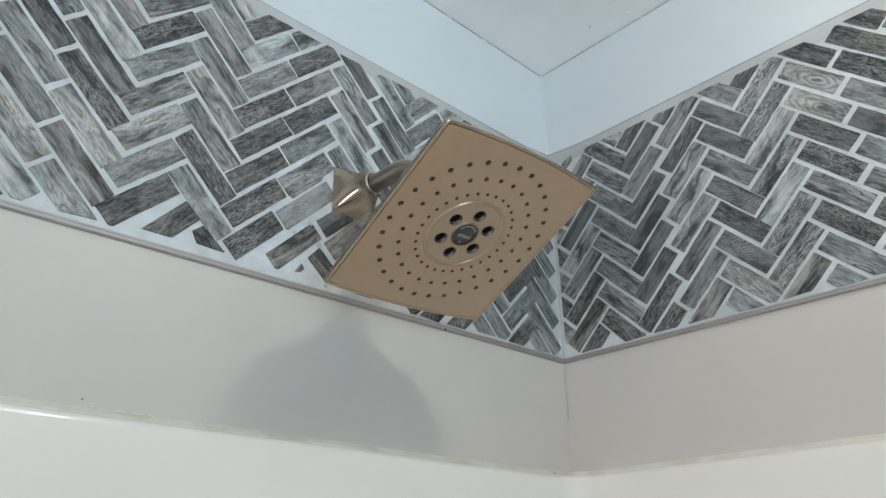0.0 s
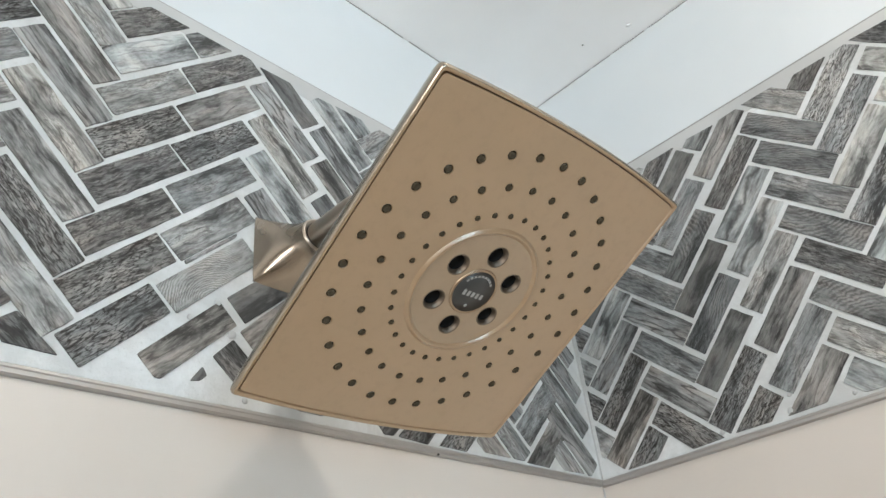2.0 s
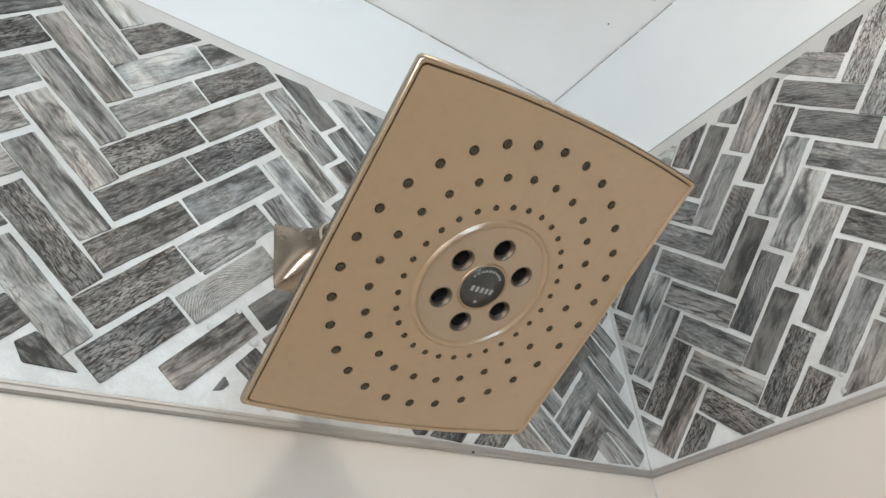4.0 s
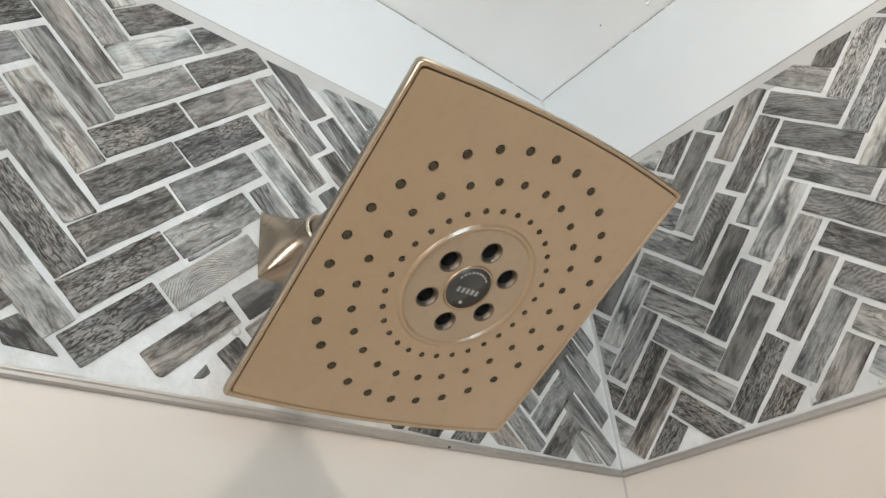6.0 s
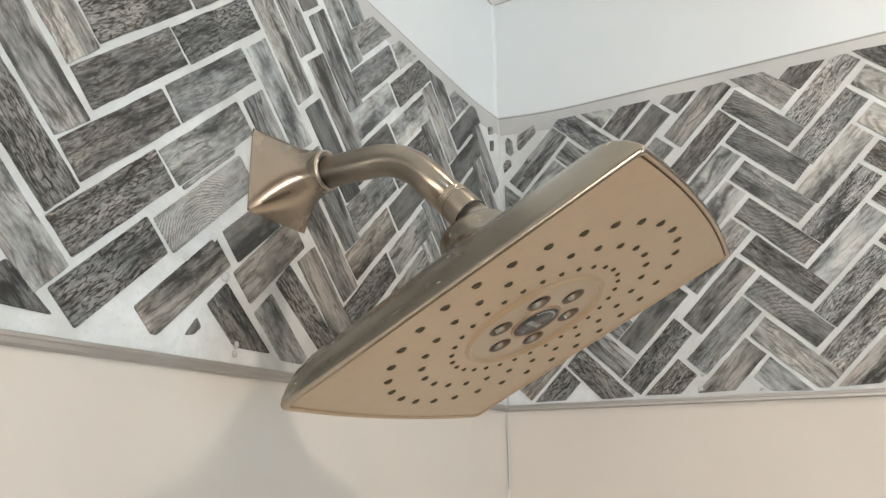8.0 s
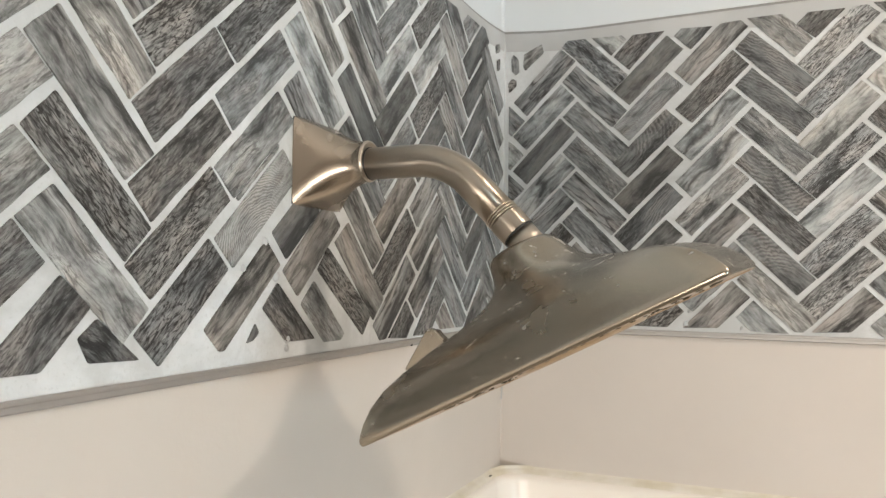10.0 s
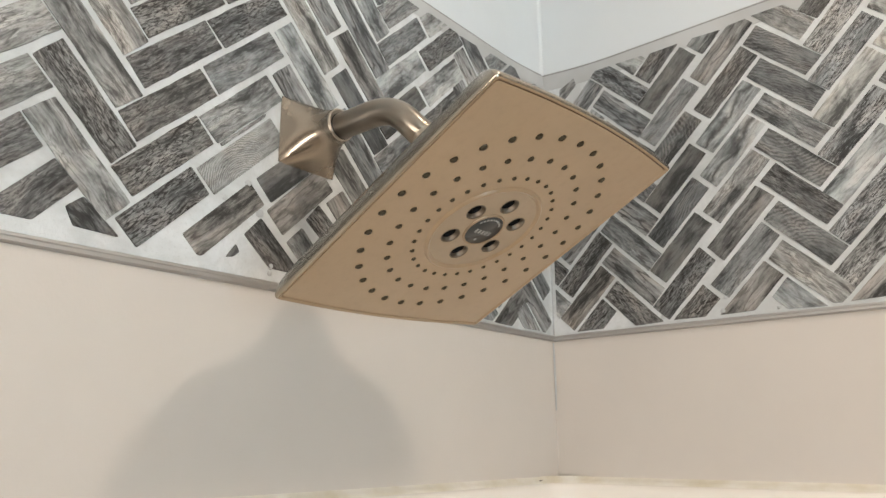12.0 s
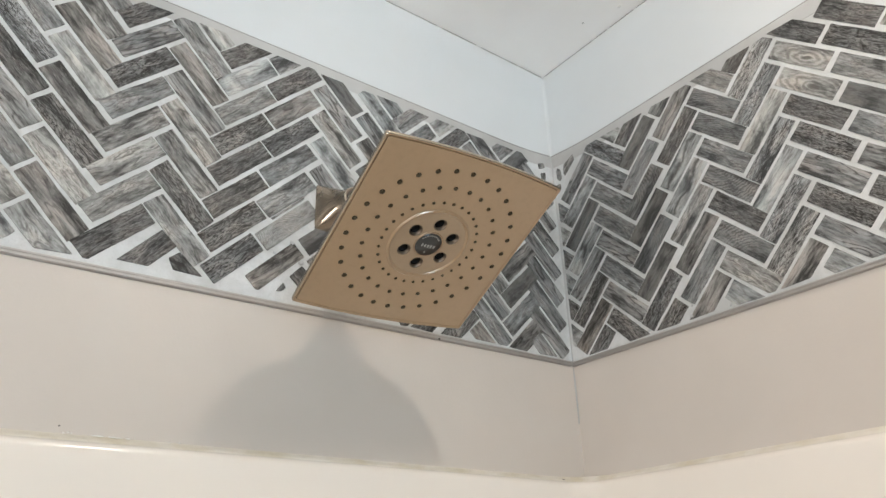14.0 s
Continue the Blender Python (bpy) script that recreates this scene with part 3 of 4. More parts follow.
def border(name, label, columns, tones, gaps, odd, along, out, end_a, end_b, fall, lumps):
    """A grout bed with its tiles: along is the wall's level direction, out its face's direction."""
    along, out, up = Vector(along), Vector(out), Vector((0, 0, 1))
    rng = random.Random(name)
    frame_m = Matrix((along, up, out)).transposed().to_4x4()
    bm = bmesh.new()
    low = [Z0 - 0.0050 + fall * (abs(e) - 0.1) for e in (end_a, end_b)]
    loft(bm, [[(e, z, -LOWB - 0.0005), (e, Z1, -BACK), (e, Z1, -0.0003), (e, z, -0.0003)] for e, z in zip((end_a, end_b), low)], True, True, True)
    bm.transform(frame_m)
    bed = structure(name, bm, M_GROUT, label)
    shared = [(ragged(rng)) for _ in range(6)]
    meshes = {}
    for col, (u, lean, phase) in enumerate(columns):
        for k in range(-2, 9):
            tone = tones[col][k + 1] if col < len(tones) and -1 <= k < 8 else rng.choice("DESGGVLP")
            v = phase + k * PITCH
            if not Z0 - 0.03 < v < Z1 + 0.03 or any(abs(u - gu) + abs(v - gv) < 0.012 for gu, gv in gaps):
                continue
            du, dv, turn = rng.uniform(-0.0006, 0.0006), rng.uniform(-0.0006, 0.0006), radians(45 * lean + rng.uniform(-0.7, 0.7))
            if rng.random() < 0.5:
                turn += math.pi
            ca, sa = math.cos(turn), math.sin(turn)
            m = frame_m @ Matrix.Translation((u + du, v + dv, 0)) @ Matrix.Rotation(turn, 4, "Z")
            which = rng.randrange(6)
            poly = shared[which]
            n0 = area(poly)
            cu, cv = u + du, v + dv
            lo, hi = Z0 + rng.uniform(0.0005, 0.0035) + fall * abs(u), Z1 - rng.uniform(0.008, 0.013)
            sl = rng.uniform(-0.06, 0.06)
            for (nu, nv, d) in ((sl, -1, -lo + sl * cu), (sl, 1, hi + sl * cu), (-1, 0, -end_a - 0.004), (1, 0, end_b - 0.004)):
                poly = clip(poly, nu * ca + nv * sa, -nu * sa + nv * ca, d - nu * cu - nv * cv)
                if len(poly) < 3:
                    break
            if len(poly) < 3 or area(poly) < 0.00013:
                continue
            if area(poly) < 0.35 * n0 and rng.random() < 0.5:
                tone = "L"
            if area(poly) > n0 * 0.999:
                me = meshes.setdefault((which, tone), None) or tile_mesh(poly, tone)
                meshes[which, tone] = me
            else:
                me = tile_mesh(round_corners(poly, rng.uniform(0.0006, 0.0018)), tone)
            ob = new("tile", me)
            ob.parent = bed
            ob.matrix_basis = m
    for tone, poly in odd:
        cu, cv = sum(p[0] for p in poly) / len(poly), sum(p[1] for p in poly) / len(poly)
        a, b = max(zip(poly, poly[1:] + poly[:1]), key=lambda e: math.dist(*e))
        turn = math.atan2(b[1] - a[1], b[0] - a[0])
        ca, sa = math.cos(turn), math.sin(turn)
        local = [((a - cu) * ca + (b - cv) * sa, -(a - cu) * sa + (b - cv) * ca) for a, b in poly]
        ob = new("tile", tile_mesh(round_corners(local, 0.0013), tone))
        ob.parent = bed
        ob.matrix_basis = frame_m @ Matrix.Translation((cu, cv, 0)) @ Matrix.Rotation(turn, 4, "Z")
    for u, v, r in lumps:
        bm = bmesh.new()
        loft(bm, [circle(r * q, 10, z, 0, 0, 0.3) for q, z in ((1.0, -0.0004), (0.92, 0.0003), (0.6, 0.0007), (0.25, 0.0009))], True, False, True)
        for w in bm.verts:
            w.co.x *= 1.0 + rng.uniform(-0.15, 0.25)
            w.co.y *= 1.0 + rng.uniform(-0.2, 0.15)
        ob = part("grout_lump", bm, M_CORNER, bed, "lump of smeared grout", True)
        ob.matrix_basis = frame_m @ Matrix.Translation((u, v, 0)) @ Matrix.Rotation(rng.uniform(0, 3), 4, "Z")
    return bed


# ---- shower arm ----
AY, AZ = -0.367, 2.0925
arm = empty("rain_shower", Matrix.Translation((-0.0005, AY, AZ)), "square satin nickel rain shower on a bent wall pipe", "shower")

# flange: four sloping faces that run out in arches into a round trumpet
bm = bmesh.new()
rings = []
N = 128
for s in range(33):
    t = s / 32
    ring = []
    for i in range(N):
        a = 2 * math.pi * i / N
        plane = (0.0283 - 0.0200 * t + 0.0030 * t * t) / max(abs(math.cos(a)), abs(math.sin(a)))
        trumpet = 0.0132 + 0.0270 * (1 - t) ** 1.9
        # the two meet in a soft crease
        soft = 0.0060 - 0.0045 * t
        mixed = max(soft - abs(plane - trumpet), 0.0) / soft
        r = max(0.0131, min(plane, trumpet) - 0.25 * soft * mixed * mixed)
        ring.append((0.0012 + 0.0388 * t, r * math.cos(a), r * math.sin(a) - 0.0008 * (1 - t)))
    rings.append(ring)
rings.insert(0, [(0.0007, p[1], p[2]) for p in rings[0]])
loft(bm, rings, True, True, False)
ob = part("flange", bm, M_NICKEL, arm, "brushed nickel square flared wall flange", True)
ob.data.set_sharp_from_angle(angle=radians(24))
# black slab put in as the shadow line between flange and wall
bm = bmesh.new()
box(bm, -0.004, 0.0010, -0.0276, 0.0276, -0.0284, 0.0268)
part("gasket", bm, M_SEAL_SHADOW, arm, "black slab standing in for the shadow line behind the flange")
bm = bmesh.new()
prof = [(0.0080, 0.0402), (0.0107, 0.0402), (0.0113, 0.0408), (0.0121, 0.0411), (0.0129, 0.0407), (0.0133, 0.0394)]
loft(bm, [[(h, r * math.cos(2 * math.pi * i / 48), r * math.sin(2 * math.pi * i / 48)) for i in range(48)] for r, h in prof])
part("flange_lip", bm, M_RIM, arm, "thin bright collar lip", True)


def pipe(path, radius, n=32):
    """A tube along points in the x-z plane, with its run kept for the brush marks."""
    bm = bmesh.new()
    layer = bm.verts.layers.float_vector.new("brush")
    rings = []
    for i, (x, z) in enumerate(path):
        a, b = path[max(i - 1, 0)], path[min(i + 1, len(path) - 1)]
        d = Vector((b[0] - a[0], 0, b[1] - a[1])).normalized()
        side = Vector((-d.z, 0, d.x))
        rad = radius[i] if isinstance(radius, list) else radius
        rings.append([tuple(Vector((x, 0, z)) + side * rad * math.cos(2 * math.pi * j / n) + Vector((0, rad * math.sin(2 * math.pi * j / n), 0))) for j in range(n)])
    made = loft(bm, rings, True, True, True)
    for i, ring in enumerate(made):
        a, b = path[max(i - 1, 0)], path[min(i + 1, len(path) - 1)]
        for v in ring:
            v[layer] = Vector((b[0] - a[0], 0, b[1] - a[1])).normalized()
    return bm


BEND, DOWN = 0.050, radians(46)
bx = 0.0952 - BEND * math.tan(DOWN / 2)
DROP = -0.0015  # the pipe hangs a little low in its flange
path = [(0.02, DROP), (bx, DROP)] + [(bx + BEND * math.sin(DOWN * i / 16), DROP - BEND + BEND * math.cos(DOWN * i / 16)) for i in range(1, 17)]
dx, dz = math.cos(DOWN), -math.sin(DOWN)
ex, ez = path[-1]


def on(d):
    return (ex + dx * d, ez + dz * d)


reach = (0.1275 - ex) / dx
path.append(on(reach))
part("pipe", pipe(path, 0.0101), M_PIPE, arm, "", True)
part("seal", pipe([(0.0395, DROP), (0.0414, DROP)], 0.0105, 40), M_SEAL_SHADOW, arm, "thin black rubber seal", True)
for d in (reach + 0.0004, reach + 0.0021, reach + 0.0038):
    part("thread_ring", pipe([on(d), on(d + 0.0003), on(d + 0.0009), on(d + 0.0012)], [0.0101, 0.01055, 0.01055, 0.0101], 40), M_RIM, arm, "bright turned ring", True)
part("collar", pipe([on(reach + 0.0055), on(reach + 0.006), on(reach + 0.0165), on(reach + 0.0172)], [0.0102, 0.0107, 0.0107, 0.0104], 40), M_PIPE, arm, "brushed nickel threaded collar", True).data.set_sharp_from_angle(angle=radians(35))
part("seal", pipe([on(reach + 0.017), on(reach + 0.0185)], 0.0104, 40), M_SEAL_SHADOW, arm, "black rubber seal", True)
part("swivel", pipe([on(reach + 0.0183), on(reach + 0.030)], [0.0098, 0.0098], 40), M_RIM, arm, "bright nickel swivel neck", True)

# ---- shower head ----
# its face looks down and out of the wall, slightly turned and rolled on the swivel
fwd, side = Vector((0.892, -0.034, 0.451)).normalized(), Vector((0.021, 0.999, 0.034))
side = (side - fwd * side.dot(fwd)).normalized()
HM = Matrix((fwd, side, fwd.cross(side))).transposed().to_4x4()
HM.translation = (0.1757, -0.3670, 1.9815)
head = new("head_frame")
head.matrix_world = HM
HALF, BOW = 0.0945, 0.005


def outline(half, corner=0.0022, steps=16):
    """The head's plan: a square whose front and back sides bow out."""
    pts = []
    c = half - corner
    for q in range(4):
        a0 = q * math.pi / 2
        cx, cy = (c, c) if q == 0 else (-c, c) if q == 1 else (-c, -c) if q == 2 else (c, -c)
        for i in range(5):
            a = a0 + math.pi / 2 * i / 4
            pts.append((cx + corner * math.cos(a), cy + corner * math.sin(a)))
        nx, ny = (-c, c) if q == 0 else (-c, -c) if q == 1 else (c, -c) if q == 2 else (c, c)
        ex_, ey_ = math.cos(a0 + math.pi / 2) * corner, math.sin(a0 + math.pi / 2) * corner
        for i in range(1, steps):
            t = i / steps
            pts.append((cx + (nx - cx) * t + ex_, cy + (ny - cy) * t + ey_))
    out = []
    for x, y in pts:
        w = max(0.0, 1 - (y / half) ** 2)
        out.append((x + (BOW * w * (x / half)), y))
    return out


# shell
RIM = outline(HALF + 0.0004)
prof = [(0.972, 0.0, 0.0016), (0.974, 0.0, -0.0002), (0.982, 0.0, -0.0008), (0.991, 0.0, -0.0007), (0.998, 0.0, 0.0), (1.001, 0.0, 0.0012), (0.9995, 0.0, 0.0024), (0.990, 0.0, 0.0046), (0.962, 0.0, 0.0092), (0.92, 0.02, 0.0148), (0.86, 0.06, 0.0200),
        (0.78, 0.14, 0.0245), (0.68, 0.28, 0.0288), (0.57, 0.47, 0.0325), (0.47, 0.70, 0.0360), (0.385, 0.88, 0.0398), (0.315, 0.94, 0.0442),
        (0.268, 1.0, 0.0495), (0.245, 1.0, 0.0555), (0.230, 1.0, 0.0598), (0.216, 1.0, 0.0626), (0.194, 1.0, 0.0647), (0.16, 1.0, 0.0658), (0.10, 1.0, 0.0661)]
rings = []
for s, rnd_, z in prof:
    ring = []
    for x, y in RIM:
        a = math.atan2(y, x)
        r = math.hypot(x, y)
        rc = HALF
        rr = (r * (1 - rnd_) + rc * rnd_) * s
        broad = 1 + 0.20 * math.exp(-((z - 0.043) / 0.008) ** 2)  # the dome is wider across than from front to back
        ring.append((rr * math.cos(a) - 0.006 * max(0.0, (z - 0.03) / 0.03), rr * broad * math.sin(a), z))
    rings.append(ring)
bm = bmesh.new()
loft(bm, rings[:4])
part("bezel", bm, M_PLATE, head, "tan satin edge round the spray face", True)
bm = bmesh.new()
loft(bm, rings[3:], True, False, True)
part("shell", bm, M_SHELL, head, "domed satin nickel back shell with water spots", True)

# selector lever: a flat tab that stands up behind the dome
bm = bmesh.new()
tab = [(-0.0760, 0.0200), (-0.0700, 0.0370), (-0.0726, 0.0440), (-0.0766, 0.0470), (-0.0790, 0.0464), (-0.1020, 0.0318), (-0.0980, 0.0250), (-0.0860, 0.0170)]
loft(bm, [[(x * f - 0.08 * (1 - f), y, z * f + 0.035 * (1 - f)) for x, z in tab] for y, f in ((-0.0105, 0.93), (-0.0098, 1.0), (-0.0042, 1.0), (-0.0035, 0.93))], True, True, True)
part("selector_lever", bm, M_SHELL, head, "flat nickel selector tab")

# spray face with its holes
RINGS = [(0.0813, 30, 0.0, 0.0026), (0.0636, 26, math.pi / 26, 0.00225), (0.0474, 30, 0.0, 0.0017)]
nozzles = [(r * math.cos(p + 2 * math.pi * i / n), r * math.sin(p + 2 * math.pi * i / n), h * 1.07) for r, n, p, h in RINGS for i in range(n)]
jets = [(0.0232 * math.cos(math.pi * i / 3), 0.0232 * math.sin(math.pi * i / 3)) for i in range(6)]


def loop(bm, pts):
    vs = [bm.verts.new(p) for p in pts]
    return vs, [bm.edges.new((a, b)) for a, b in zip(vs, vs[1:] + vs[:1])]


bm = bmesh.new()
holes, edges = [], []
edge_vs, es = loop(bm, [(x, y, 0) for x, y in outline(HALF - 0.0029, 0.0022)])
edges += es
for x, y, r in nozzles:
    vs, es = loop(bm, circle(r, 14, 0, x, y))
    holes.append(vs)
    edges += es
edges += loop(bm, circle(0.0366, 96))[1]
bmesh.ops.triangle_fill(bm, use_beauty=True, use_dissolve=False, edges=edges, normal=(0, 0, -1))
for vs in holes:
    mid = sum((v.co for v in vs), Vector()) / len(vs)
    # a rounded lip, then a bore coloured black for the shade inside
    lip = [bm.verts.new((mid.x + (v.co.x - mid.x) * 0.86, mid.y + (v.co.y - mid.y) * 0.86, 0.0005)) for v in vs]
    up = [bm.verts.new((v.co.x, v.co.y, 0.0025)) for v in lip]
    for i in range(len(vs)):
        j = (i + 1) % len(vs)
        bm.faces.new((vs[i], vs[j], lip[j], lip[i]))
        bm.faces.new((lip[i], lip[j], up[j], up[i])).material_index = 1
up = [bm.verts.new((v.co.x, v.co.y, 0.003)) for v in edge_vs]
for i in range(len(up)):
    j = (i + 1) % len(up)
    bm.faces.new((edge_vs[i], edge_vs[j], up[j], up[i]))
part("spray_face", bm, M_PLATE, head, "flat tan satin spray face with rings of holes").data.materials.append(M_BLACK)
bm = bmesh.new()
edges = loop(bm, circle(0.0366, 96))[1]
for x, y in jets:
    edges += loop(bm, circle(0.0063, 24, 0, x, y))[1]
bmesh.ops.triangle_fill(bm, use_beauty=True, use_dissolve=False, edges=edges, normal=(0, 0, -1))
part("centre_disc", bm, M_DISC, head, "greyer satin disc round the jets")
bm = bmesh.new()
loft(bm, [[(x, y, 0.0016) for x, y in outline(h, 0.003)] for h in (HALF - 0.0014, HALF - 0.010)])
part("groove", bm, M_GAP, head, "dark gap behind the spray face")

shared = {}
for x, y, r in nozzles:
    if r not in shared:
        bm = lathe([(r * 0.20, -0.0003), (r * 0.32, -0.0005), (r * 0.58, -0.0005), (r * 0.69, -0.0002), (r * 0.72, 0.0004), (r * 0.74, 0.0024)], 16, True)
        shared[r] = link_mesh("nozzle", bm, M_RUBBER, True)
    ob = new("nozzle", shared[r])
    ob.parent = head
    ob.matrix_basis = Matrix.Translation((x, y, 0))

jet_wall = link_mesh("jet", lathe([(0.0066, 0.0001), (0.0063, -0.0003), (0.0058, 0.0001), (0.0047, 0.0022), (0.0044, 0.0050)], 32), M_JET, True)
# black disc closing each jet, standing in for the shade deep in its bore
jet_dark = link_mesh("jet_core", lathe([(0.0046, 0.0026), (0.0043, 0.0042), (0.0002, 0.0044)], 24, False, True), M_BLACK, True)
for x, y in jets:
    a = new("jet", jet_wall)
    a.parent, a.matrix_basis = head, Matrix.Translation((x, y, 0))
    b = new("jet_core", jet_dark)
    b.parent, b.matrix_basis = a, Matrix.Translation((0, 0, 0))
part("ring", lathe([(0.0402, 0.0002), (0.0395, -0.0005), (0.0388, -0.0014), (0.0381, -0.0018), (0.0374, -0.0014), (0.0367, -0.0005), (0.0360, 0.0002)], 96), M_PLATE, head, "raised tan ring", True)
badge = part("badge", lathe([(0.0146, 0.0002), (0.0142, -0.0008), (0.0135, -0.0010), (0.0130, -0.0006)], 64), M_RING, head, "bright ring round a charcoal badge", True)
part("badge_disc", lathe([(0.0130, -0.0002), (0.0130, -0.0006), (0.0002, -0.0007)], 48, False, True), M_BADGE, badge, "charcoal badge disc", True)
for i in range(5):
    bm = bmesh.new()
    box(bm, -0.0032, 0.0000, -0.0066 + i * 0.0031, -0.0066 + i * 0.0031 + 0.0018, -0.00085, -0.0006)
    part("print_bar", bm, M_MARK, badge, "pale printed bar")
for i in range(9):
    a = radians(-58 + i * 13)
    bm = bmesh.new()
    box(bm, 0.0096, 0.0108, -0.0008, 0.0008, -0.00085, -0.0006)
    ob = part("print_bar", bm, M_MARK, badge, "pale printed bar")
    ob.matrix_basis = Matrix.Rotation(a, 4, "Z")
bm = lathe([(0.001, -0.0006), (0.001, -0.00085), (0.0001, -0.00085)], 16)
ob = part("print_dot", bm, M_MARK, badge, "pale printed dot")
ob.matrix_basis = Matrix.Translation((-0.0090, 0.0005, 0))

# the head's parts belong to the fixture
to_arm = Matrix.Translation((0.0005, -AY, -AZ)) @ HM
for ob in list(head.children):
    ob.parent = arm
    ob.matrix_basis = to_arm @ ob.matrix_basis
bpy.data.objects.remove(head)

# ---- trims round the border ----
def strip(name, profile, material, label, wall, fall=0.0, rise=0.0):
    """A profile (distance in front of the tile face, height) run along one wall; rise: how far it climbs into the corner."""
    bm = bmesh.new()
    run = [0.002, 0.02, 0.04, 0.06, 0.08, 0.10, 0.25, 0.5, -END_W if wall == "west" else END_N]
    rings = []
    for d in run:
        up = rise * max(0.0, 1 - d / 0.1) ** 2
        if wall == "west":
            rings.append([(o, -d, z + up + fall * (0.1 - d)) for o, z in profile])
        else:
            rings.append([(d if d > 0.002 else -0.002, -o, z + up - 0.5 * fall * (d - 0.1)) for o, z in profile])
    loft(bm, rings, True, True, True)
    return structure(name, bm, material, label)


ZT = Z0 - 0.0013
edge = [(-LOWB - 0.001, ZT), (0.0008, ZT), (0.0014, ZT - 0.0006), (0.0014, ZT - 0.0020), (0.0008, ZT - 0.0028), (0.0006, ZT - 0.0050), (-0.0008, ZT - 0.0060), (-LOWB - 0.001, ZT - 0.0063)]
# the cap edge's dark grey paints in the shadow line above the border
cap = [(-BACK - 0.001, Z1 + 0.0042), (-0.0016, Z1 + 0.0036), (-0.0006, Z1 + 0.0022), (-0.0006, Z1 - 0.0002), (-BACK - 0.001, Z1 - 0.0002)]
band = [(-BACK - 0.001, Z1 + 0.0006), (0.0001, Z1 + 0.0006), (0.0006, Z1 - 0.0006), (0.0004, Z1 - 0.0080), (0.0001, Z1 - 0.019), (-0.0010, Z1 - 0.021), (-BACK - 0.001, Z1 - 0.021)]
for wall in ("west", "north"):
    strip("trim_lower_" + wall, edge, M_TRIM, "satin metal edge trim below the tile border", wall, 0.005)
    strip("trim_upper_" + wall, cap, M_EDGE, "thin edge above the tile border, dark grey for its shadow line", wall, 0.0, 0.007)
    strip("trim_band_" + wall, band, M_GREY_CAULK, "smeared grey grout band along the top of the tiles", wall, 0.0, 0.007)

# ---- corner beads, cracks, specks ----
def bead(name, x0, y0, z0, z1, r, material, label, wobble=0.0, foot=1.0):
    """A quarter-round bead standing in the corner; foot: its width at the bottom, as a share of that at the top."""
    rng = random.Random(name + label)
    bm = bmesh.new()
    rings = []
    steps = max(2, int((z1 - z0) / 0.012))
    for i in range(steps + 1):
        q = r * (1 + rng.uniform(-wobble, wobble)) * (foot + (1 - foot) * i / steps)
        z = z0 + (z1 - z0) * i / steps
        rings.append([(x0, y0, z)] + [(x0 + q * (1 - math.sin(math.pi / 2 * k / 6)), y0 - q * (1 - math.cos(math.pi / 2 * k / 6)), z) for k in range(7)])
    loft(bm, rings, True, True, True)
    return structure(name, bm, material, label, True)


bead("corner_trim_upper", -BACK, BACK, Z1 + 0.008, CEIL - 0.001, 0.0032, M_WALL, "white painted bead in the wall corner", 0.2)
bead("corner_trim_tiles", -0.001, 0.001, Z0, Z1 + 0.006, 0.0046, M_CORNER, "pale grey caulk bead in the tiled corner", 0.3, 0.3)
bead("corner_trim_lower", -LOWB, LOWB, LEDGE, Z0 - 0.007, 0.0008, M_LOWER, "white painted bead in the wall corner", 0.1)

# a strip of caulk that has come loose below the border
bm = bmesh.new()
rings = []
for i in range(13):
    t = i / 12
    z = 1.9630 - 0.0750 * t
    lift = 0.0008 + 0.0020 * math.sin(math.pi * t) * t
    w = 0.0003 + 0.0004 * math.sin(math.pi * min(1.0, t * 1.1)) + 0.0002 * t
    rings.append([(-LOWB + lift - 0.0008, LOWB - lift - w, z), (-LOWB + lift + w, LOWB - lift + 0.0008, z), (-LOWB + lift + w + 0.0004, LOWB - lift, z), (-LOWB + lift, LOWB - lift - w - 0.0004, z)])
loft(bm, rings, True, True, True)
ob = new("loose_caulk", link_mesh("loose_caulk", bm, M_GREY_CAULK))
tagged(ob, "thin strip of white caulk peeling from the wall corner", "caulk strip")


def crack(name, wall, a, b, width):
    """A narrow dark split between wall and ceiling, of uneven width."""
    rng = random.Random(name + wall + str(a))
    bm = bmesh.new()
    n = max(6, int(abs(b - a) / 0.006))
    rings = []
    for i in range(n + 1):
        t = i / n
        d = a + (b - a) * t
        w = (0.22 if wall == "west" else 0.30) * width * (0.25 + 0.75 * math.sin(math.pi * t) ** 0.6) * rng.uniform(0.6, 1.15)
        z = CEIL - 0.0012 + rng.uniform(-0.0003, 0.0003)
        if wall == "west":
            rings.append([(-BACK + 0.0004, d, z - w), (-BACK + 0.0014, d, z), (-BACK - 0.001, d, z)])
        else:
            rings.append([(d, BACK - 0.0004, z - w), (d, BACK - 0.0014, z), (d, BACK + 0.001, z)])
    loft(bm, rings, True, True, True)
    return structure(name, bm, M_CRACK, "hairline split between wall and ceiling")


for wall, a, b, w in (("west", 0.002, -0.045, 0.0018), ("west", -0.05, -0.125, 0.0009), ("west", -0.135, -0.20, 0.0008), ("west", -0.21, -0.33, 0.0012), ("west", -0.345, -0.46, 0.0008), ("west", -0.5, -0.68, 0.0009),
                      ("north", -0.002, 0.105, 0.0018), ("north", 0.11, 0.135, 0.0006), ("north", 0.14, 0.185, 0.0012), ("north", 0.19, 0.30, 0.0010), ("north", 0.31, 0.42, 0.0008)):
    crack("ceiling_crack_trim", wall, a, b, w)


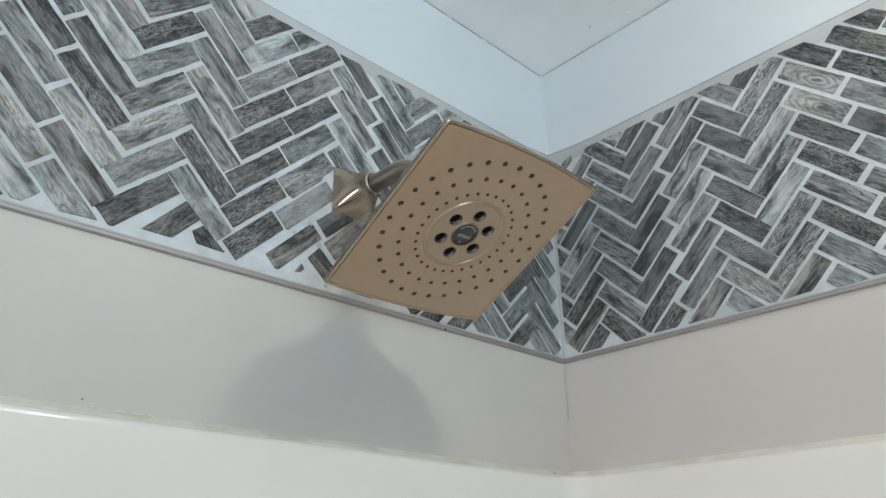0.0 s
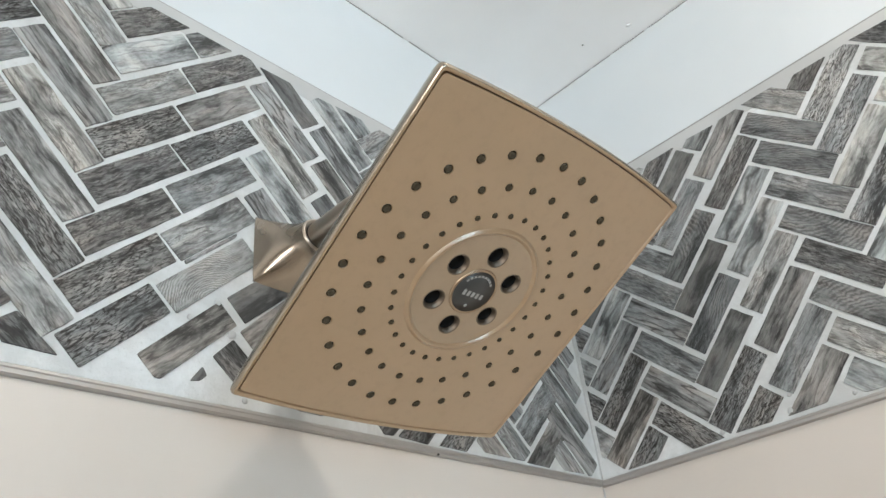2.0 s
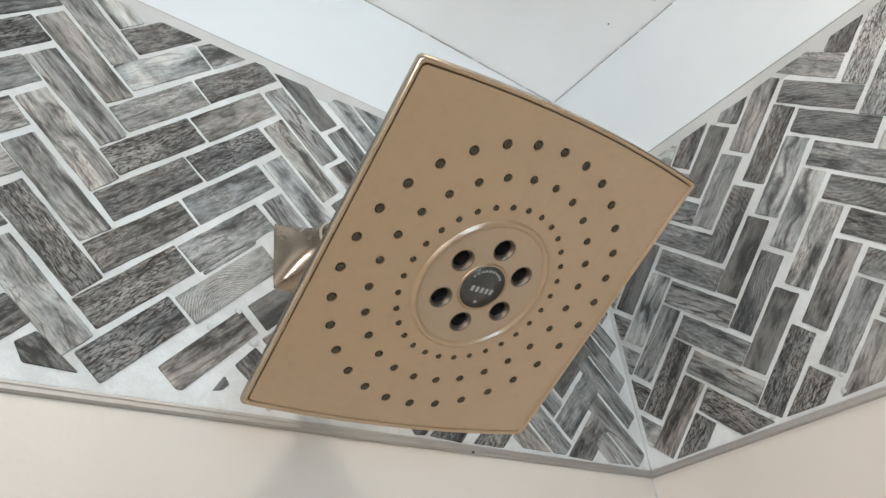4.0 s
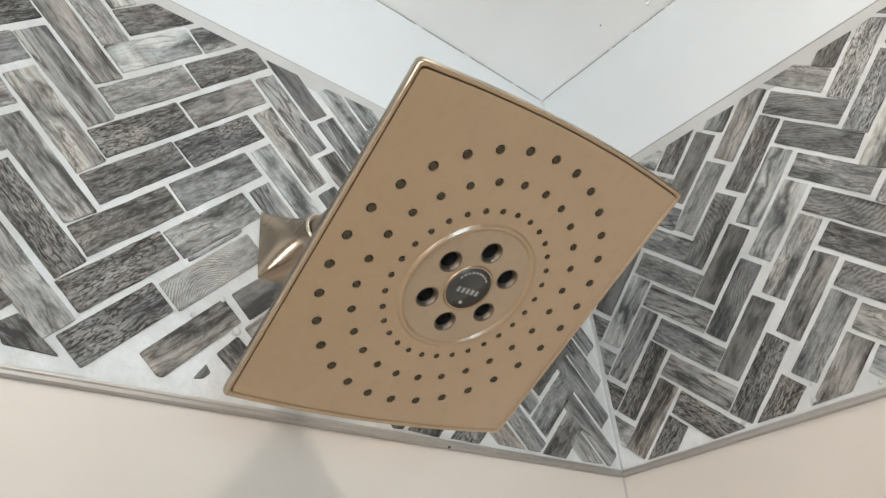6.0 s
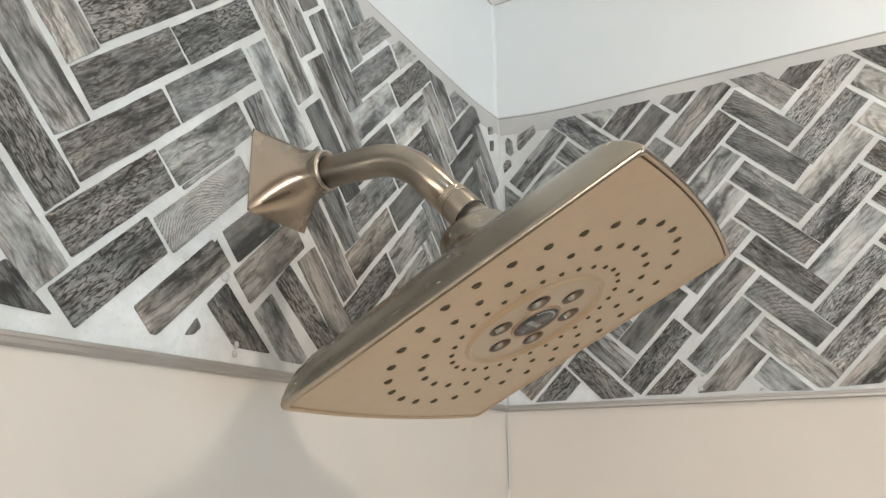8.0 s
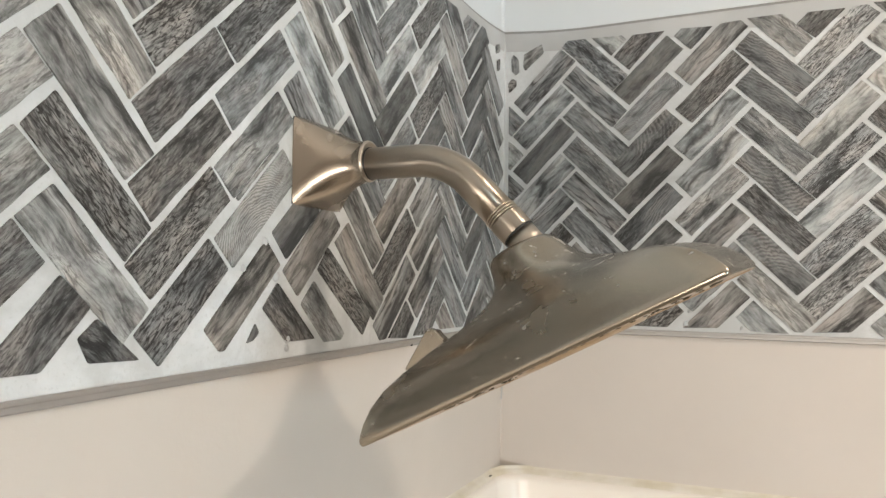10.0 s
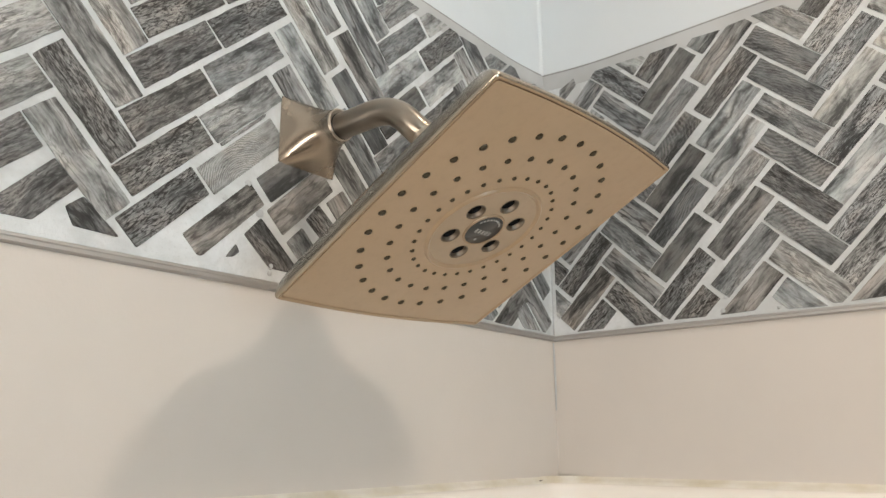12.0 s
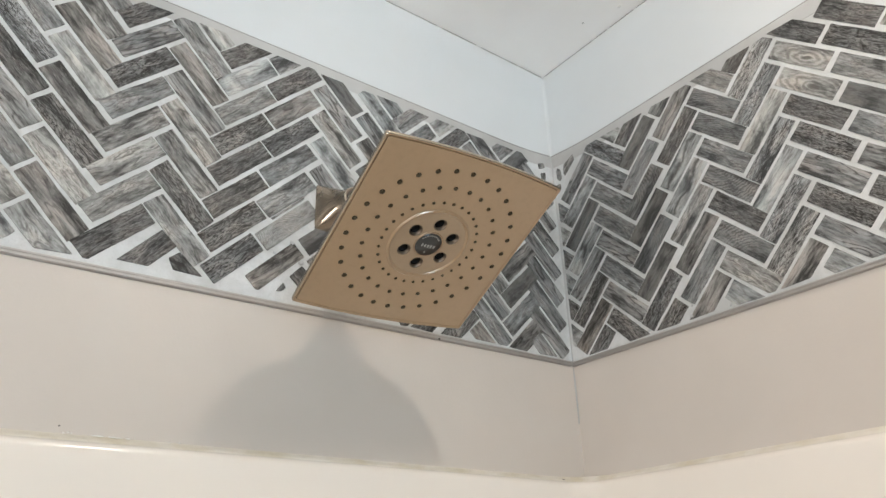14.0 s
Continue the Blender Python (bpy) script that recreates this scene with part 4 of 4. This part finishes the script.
def blob(name, x, y, z, rx, ry, rz, material, label, category, seed):
    """A small uneven lump."""
    rng = random.Random(seed)
    bm = bmesh.new()
    bmesh.ops.create_icosphere(bm, subdivisions=2, radius=1)
    for v in bm.verts:
        q = 1 + rng.uniform(-0.15, 0.15)
        v.co = (v.co.x * rx * q, v.co.y * ry * q, v.co.z * rz * q)
    ob = new(name, link_mesh(name, bm, material, True))
    ob.matrix_world = Matrix.Translation((x, y, z))
    return tagged(ob, label, category)


# white lumps painted as wet glints along the caulk: place along the wall, height, half length
GLINTS = [(-0.6060, 1.8195, 0.0012), (-0.6095, 1.8188, 0.0010), (-0.6035, 1.8190, 0.0008), (-0.5830, 1.8186, 0.0050), (-0.5690, 1.8184, 0.0065), (-0.5585, 1.8184, 0.0022), (-0.5235, 1.8182, 0.0009), (-0.5145, 1.8186, 0.0011)]
blob("ceiling_speck", 0.1228, -0.034, CEIL - 0.0003, 0.0011, 0.0011, 0.0006, M_DARK_SPECK, "tiny black speck on the white ceiling", "speck", 1)
blob("paint_drip", 0.1771, -0.0160, CEIL - 0.0008, 0.0035, 0.0020, 0.0014, M_WHITE_CAULK, "small glossy white paint drip on the ceiling", "paint drip", 2)
blob("mildew_spot", 0.0010, -0.041, LEDGE + 0.0006, 0.0018, 0.0050, 0.0006, M_MILDEW, "dark mildew spot on the yellowed caulk", "mildew spot", 3)
blob("mildew_spot", 0.060, 0.0018, LEDGE + 0.0012, 0.006, 0.0010, 0.0006, M_MILDEW, "thin dark mildew streak on the caulk", "mildew spot", 4)
blob("wall_speck", -LOWB, -0.6133, 1.8242, 0.0004, 0.0007, 0.0007, M_DARK_SPECK, "tiny black speck on the white wall", "speck", 5)
blob("trim_speck", 0.0002, -0.2253, Z0 - 0.0072, 0.0010, 0.0014, 0.0010, M_DARK_SPECK, "tiny dark speck under the metal trim", "speck", 6)
for q, (y, z, w) in enumerate(GLINTS):
    blob("water_drop", -LOWB + 0.0012, y, z, 0.0009, w, 0.0008, M_WET_GLINT, "white glossy lump standing in for a wet glint on the caulk line", "water drop", 10 + q)["group"] = "drops on the caulk"


# ---- tiles, last ----
border("tile_border_west", "pale grout bed of a herringbone wood-look tile border", WEST, WEST_TONES, WEST_GAPS, WEST_ODD, (0, 1, 0), (1, 0, 0), END_W, -0.001, -0.005, WEST_LUMPS)
border("tile_border_north", "pale grout bed of a herringbone wood-look tile border", NORTH, NORTH_TONES, NORTH_GAPS, NORTH_ODD, (1, 0, 0), (0, -1, 0), 0.001, END_N, -0.0025, NORTH_LUMPS)
